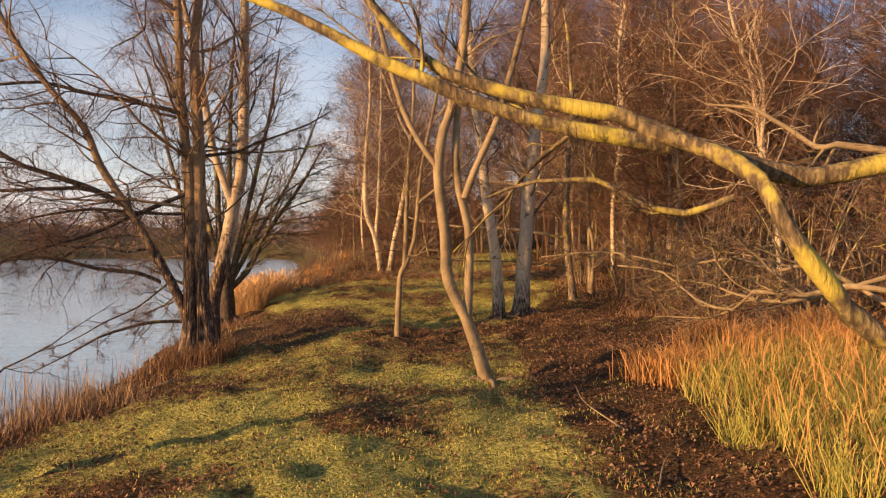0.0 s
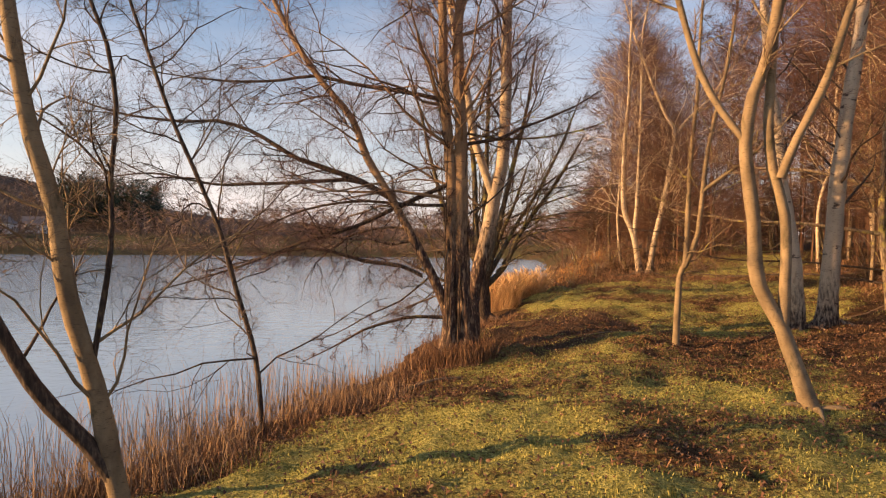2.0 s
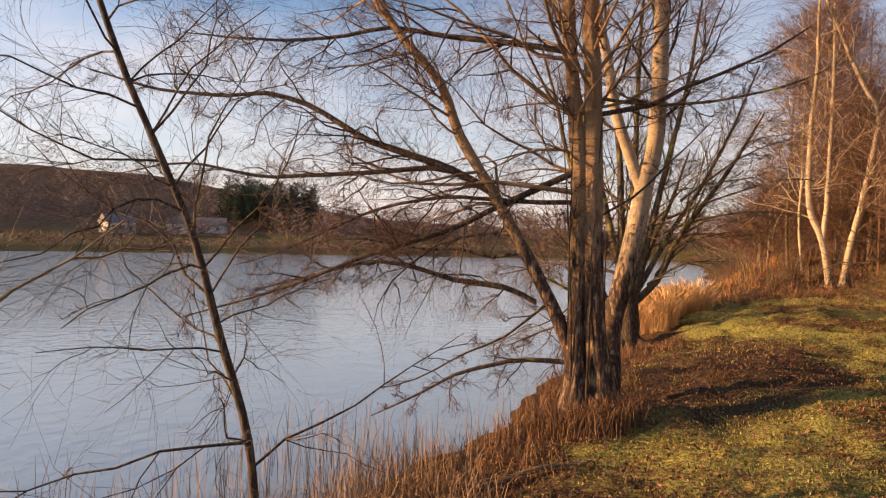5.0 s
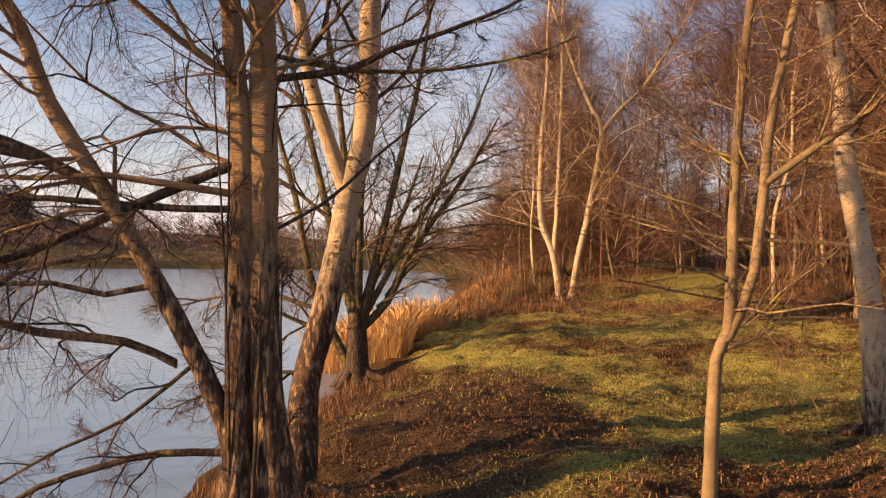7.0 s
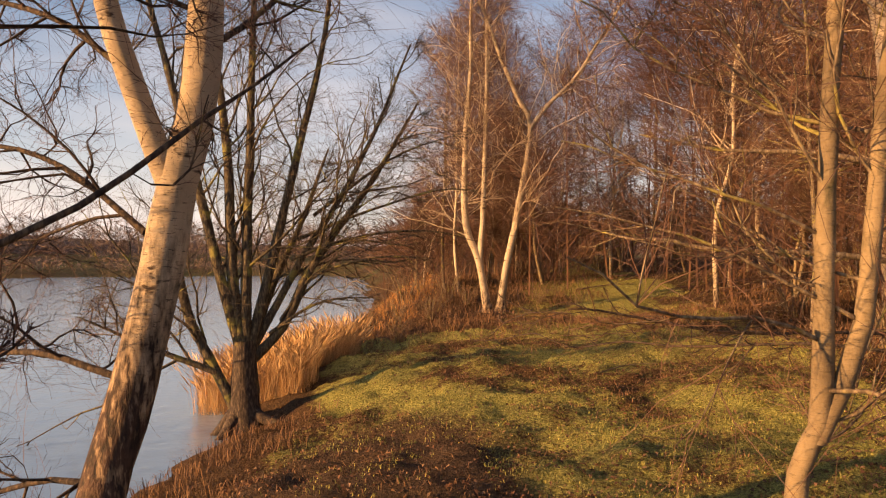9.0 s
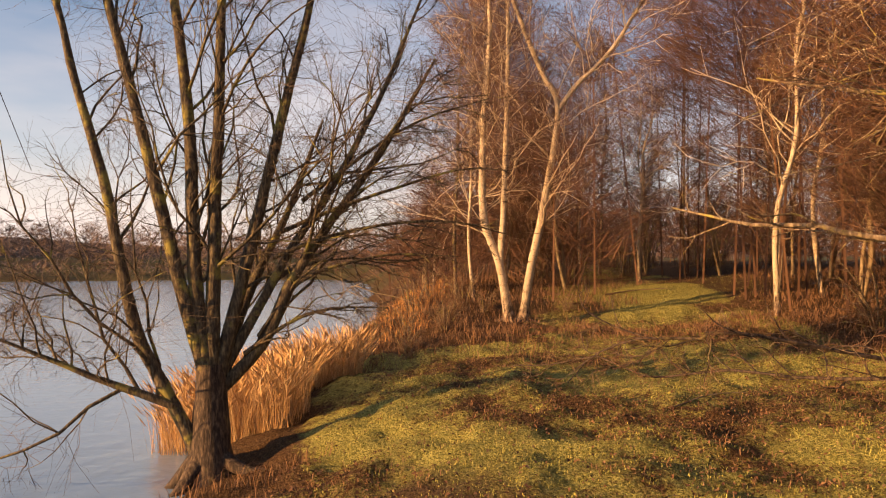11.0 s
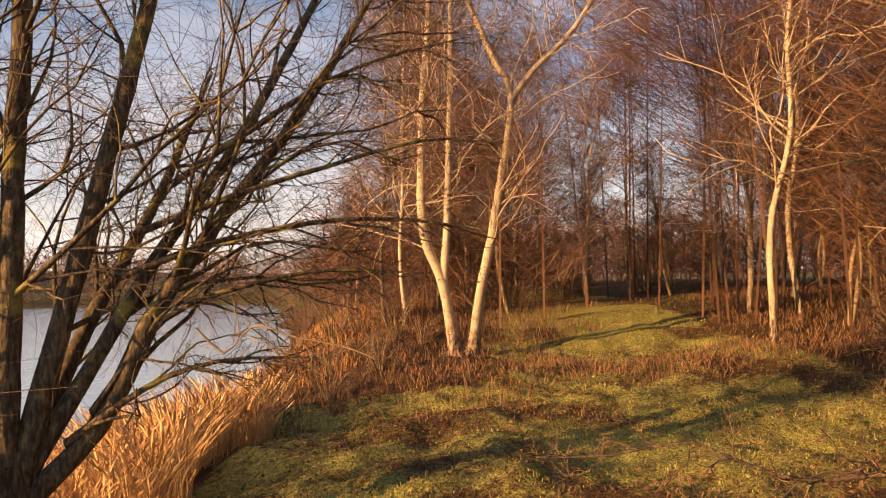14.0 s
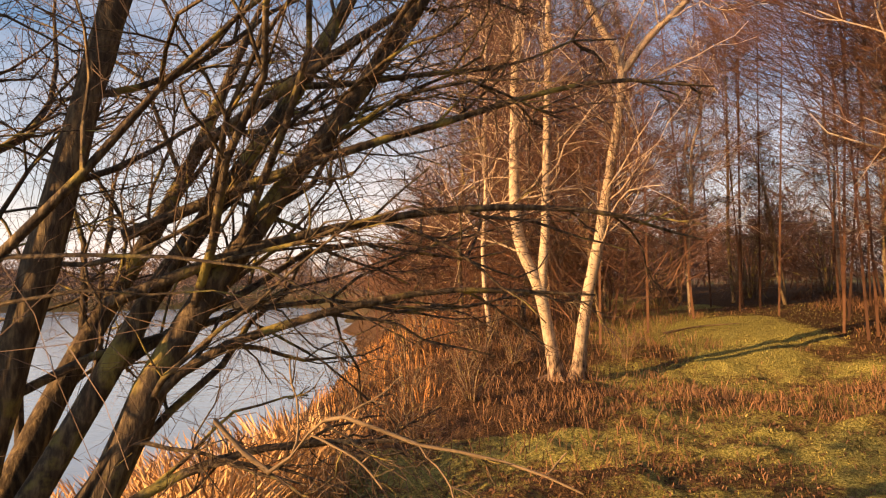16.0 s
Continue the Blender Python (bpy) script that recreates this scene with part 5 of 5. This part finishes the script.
lying((1.55, 6.2), (1.5, 8.3), 0.010, 0.05, SMOOTH, "thin pale fallen stick on leaf litter")
lying((1.45, 4.9), (2.15, 6.2), 0.009, 0.06, SMOOTH, "thin reddish fallen stick on leaf litter")
lying((-2.2, 12.9), (-1.1, 13.6), 0.012, 0.1, BROWN, "brown fallen stick on the moss")
lying((-4.0, 9.6), (-3.4, 10.2), 0.03, 0.02, SMOOTH, "short pale log end lying on the bank")
lying((-0.6, 20.3), (0.7, 21.2), 0.012, 0.08, SMOOTH, "pale fallen branch on the moss")
lying((0.4, 34.5), (2.4, 35.3), 0.03, 0.1, SMOOTH, "pale fallen branch under the birches")


# ---- the far shore ----
def polar(az, r):
    return -2 - r * math.sin(radians(az)), 8 + r * math.cos(radians(az))


def far_wood(name, mat, label, spots, tall, wide, seed, needles=60, fine=0.12, edge=False, low=0.15):
    """A far wood as one mesh: thin stems and upright sprays of twigs."""
    g = np.random.default_rng(seed)
    t = Tubes()
    for x, y in spots:
        z = float(height(x, y))
        h = tall * g.uniform(0.6, 1.2) * (min(1.0, 0.42 + (x - float(np.interp(y, SHORE_Y, SHORE_X))) / 11) if edge else 1.0)
        t.tube([(x, y, z - 0.3), (x + g.normal(0, 0.6), y + g.normal(0, 0.6), z + h * 0.9)], [0.035, 0.015], 3)
        n = needles
        f = g.uniform(low, 1, n)
        ang, ra = g.uniform(0, 6.28, n), wide * np.sqrt(g.random(n)) * np.sin(np.pi * np.clip(f, 0.12, 0.95)) ** 0.7
        c = np.stack([x + ra * np.cos(ang), y + ra * np.sin(ang), z + h * f], -1)
        d = np.stack([np.cos(ang), np.sin(ang), np.full(n, 0.5)], -1) * (h * g.uniform(0.05, 0.16, n))[:, None]
        d += g.normal(0, 0.035 * h, d.shape)
        s = np.stack([-np.sin(ang + 0.6), np.cos(ang + 0.6), 0.4 + 0 * ang], -1) * (fine * g.uniform(0.5, 1.3, n))[:, None]
        t.quads(np.stack([c - d, c + s, c + d, c - s], 1))
    tagged(t.object(name, mat, None, False), label, "wood", kind="stuff")


rf = random.Random(9)
far_wood("far_wood", FARWOOD, "bare brown wood on the hill across the lake", [polar(rf.uniform(-4, 100), 244 + 110 * rf.random()) for _ in range(620)], 9, 4.2, 61, 50)
far_wood("far_hedge", FARWOOD, "low brown scrub along the far waterline", [polar(rf.uniform(-4, 105), rf.uniform(168, 180)) for _ in range(420)], 2.6, 2.6, 62, 40)
far_wood("far_wood", FARWOOD, "row of bare trees behind the far field", [polar(rf.uniform(-4, 45), rf.uniform(200, 262)) for _ in range(260)], 8, 3.4, 63, 60)
far_wood("far_conifers", CONIFER, "dark conifers beside the far houses", [polar(rf.uniform(41.2, 48.2), rf.uniform(246, 284)) for _ in range(80)], 13, 2.8, 64, 160)
far_wood("inlet_wood", FARWOOD, "brown bare wood around the end of the inlet", [(x, y) for x, y in ((rf.uniform(-60, 40), rf.uniform(64, 150)) for _ in range(420)) if x > float(np.interp(y, SHORE_Y, SHORE_X)) + 1.5], 5.5, 2.8, 65, 90, 0.05, True)
far_wood("back_wood", BACKWOOD, "dense brown mass of bare trees deep in the wood", [(x, y) for x, y in ((rf.uniform(-12, 52), rf.uniform(50, 78)) for _ in range(130)) if x > float(np.interp(y, SHORE_Y, SHORE_X)) + 1.5], 5.0, 3.0, 66, 260, 0.022, True)
far_wood("back_wood", BACKWOOD, "brown mass of bare trees beside the clearing", [(rf.uniform(13, 30), rf.uniform(14, 48)) for _ in range(70)], 11, 3.0, 67, 420, 0.014)
far_wood("wood_edge", BACKWOOD, "tangled bare young trees at the edge of the wood", [(rf.uniform(4.6, 13), rf.uniform(17, 34)) for _ in range(50)], 9.5, 2.4, 68, 380, 0.009)
far_wood("wood_edge", BACKWOOD, "tangled bare young trees near the shore", [(rf.uniform(-6.5, 0.5), rf.uniform(33, 47)) for _ in range(34)], 6.5, 2.2, 69, 360, 0.010, True)

far_wood("wood_edge", BACKWOOD, "low brown thicket closing the back of the wood", [(x, y) for x, y in ((rf.uniform(-8, 44), rf.uniform(49, 58)) for _ in range(110)) if x > float(np.interp(y, SHORE_Y, SHORE_X)) + 2], 3.8, 2.6, 70, 240, 0.022)

far_wood("wood_crowns", BACKWOOD, "hazy purple-brown crowns of birches by the clearing", [(rf.uniform(3.2, 10.5), rf.uniform(28.5, 39)) for _ in range(26)], 12, 2.6, 72, 440, 0.007, False, 0.5)
far_wood("wood_crowns", BACKWOOD, "hazy purple-brown crowns of birches behind the shore", [(rf.uniform(-4.5, 4.5), rf.uniform(37, 48)) for _ in range(17)], 12, 2.6, 73, 400, 0.007, False, 0.56)
far_wood("far_hedge", FARWOOD, "bare scrub in front of the far houses", [polar(rf.uniform(47, 58), rf.uniform(214, 222)) for _ in range(46)], 3.4, 2.4, 71, 60)

WALL_WHITE = Mat("white_render", 0.9)
WALL_WHITE.color(WALL_WHITE.ramp(WALL_WHITE.noise(0.6, 4), [(0.3, (0.45, 0.44, 0.43)), (0.7, (0.58, 0.57, 0.56))]))
ROOF = Mat("slate_roof", 0.8)
ROOF.color(ROOF.ramp(ROOF.noise(1.5, 4), [(0.3, (0.12, 0.10, 0.10)), (0.7, (0.20, 0.17, 0.16))]))
PANE = Mat("dark_pane", 0.15, 0.6)
PANE.b.inputs["Base Color"].default_value = (0.03, 0.035, 0.04, 1)


def house(az, r, w, h, d, turn):
    """A small far house: walls, pitched roof and windows."""
    x, y = polar(az, r)
    top = new("house")
    top.matrix_basis = pose(x, y, float(height(x, y)) - 0.3, 0, 0, az + turn)
    tagged(top, "small white house among trees across the lake", "house", "far houses")

    def part(name, bm, mat, m=None):
        me = bpy.data.meshes.new(name)
        bm.to_mesh(me)
        bm.free()
        me.materials.append(mat)
        ob = new(name, me)
        ob.parent = top
        return ob
    bm = bmesh.new()
    bmesh.ops.create_cube(bm, size=1, matrix=Matrix.Translation((0, 0, h / 2)) @ Matrix.Diagonal((w, d, h, 1)))
    part("wall", bm, WALL_WHITE.m)
    bm = bmesh.new()
    e = 0.4
    lo = [bm.verts.new((sx * (w / 2 + e), sy * (d / 2 + e), h + 0.004)) for sx, sy in ((-1, -1), (1, -1), (1, 1), (-1, 1))]
    r1, r2 = bm.verts.new((-w / 2 - e, 0, h + d * 0.42)), bm.verts.new((w / 2 + e, 0, h + d * 0.42))
    for f in ((lo[0], lo[1], r2, r1), (lo[2], lo[3], r1, r2), (lo[1], lo[2], r2), (lo[3], lo[0], r1), (lo[3], lo[2], lo[1], lo[0])):
        bm.faces.new(f)
    part("roof", bm, ROOF.m)
    for k in range(3):
        bm = bmesh.new()
        bmesh.ops.create_cube(bm, size=1, matrix=Matrix.Translation(((k - 1) * w * 0.3, -d / 2 - 0.02, h * 0.55)) @ Matrix.Diagonal((w * 0.11, 0.1, h * 0.34, 1)))
        pane = part("pane", bm, PANE.m)
        bm = bmesh.new()
        for dx, dz, sx, sz in ((-0.062, 0, 0.012, 0.38), (0.062, 0, 0.012, 0.38), (0, -0.18, 0.112, 0.02), (0, 0.18, 0.112, 0.02)):
            bmesh.ops.create_cube(bm, size=1, matrix=Matrix.Translation(((k - 1) * w * 0.3 + dx * w, -d / 2 - 0.03, h * (0.55 + dz))) @ Matrix.Diagonal((w * sx, 0.16, h * sz, 1)))
        pane.parent = part("window", bm, WALL_WHITE.m)


for az, r, w, h, d, turn in [(55.6, 226, 8, 3.2, 6, 24), (51.4, 231, 5.5, 2.9, 6, 68), (49.1, 236, 9, 2.5, 6, -12)]:
    house(az, r, w, h, d, turn)
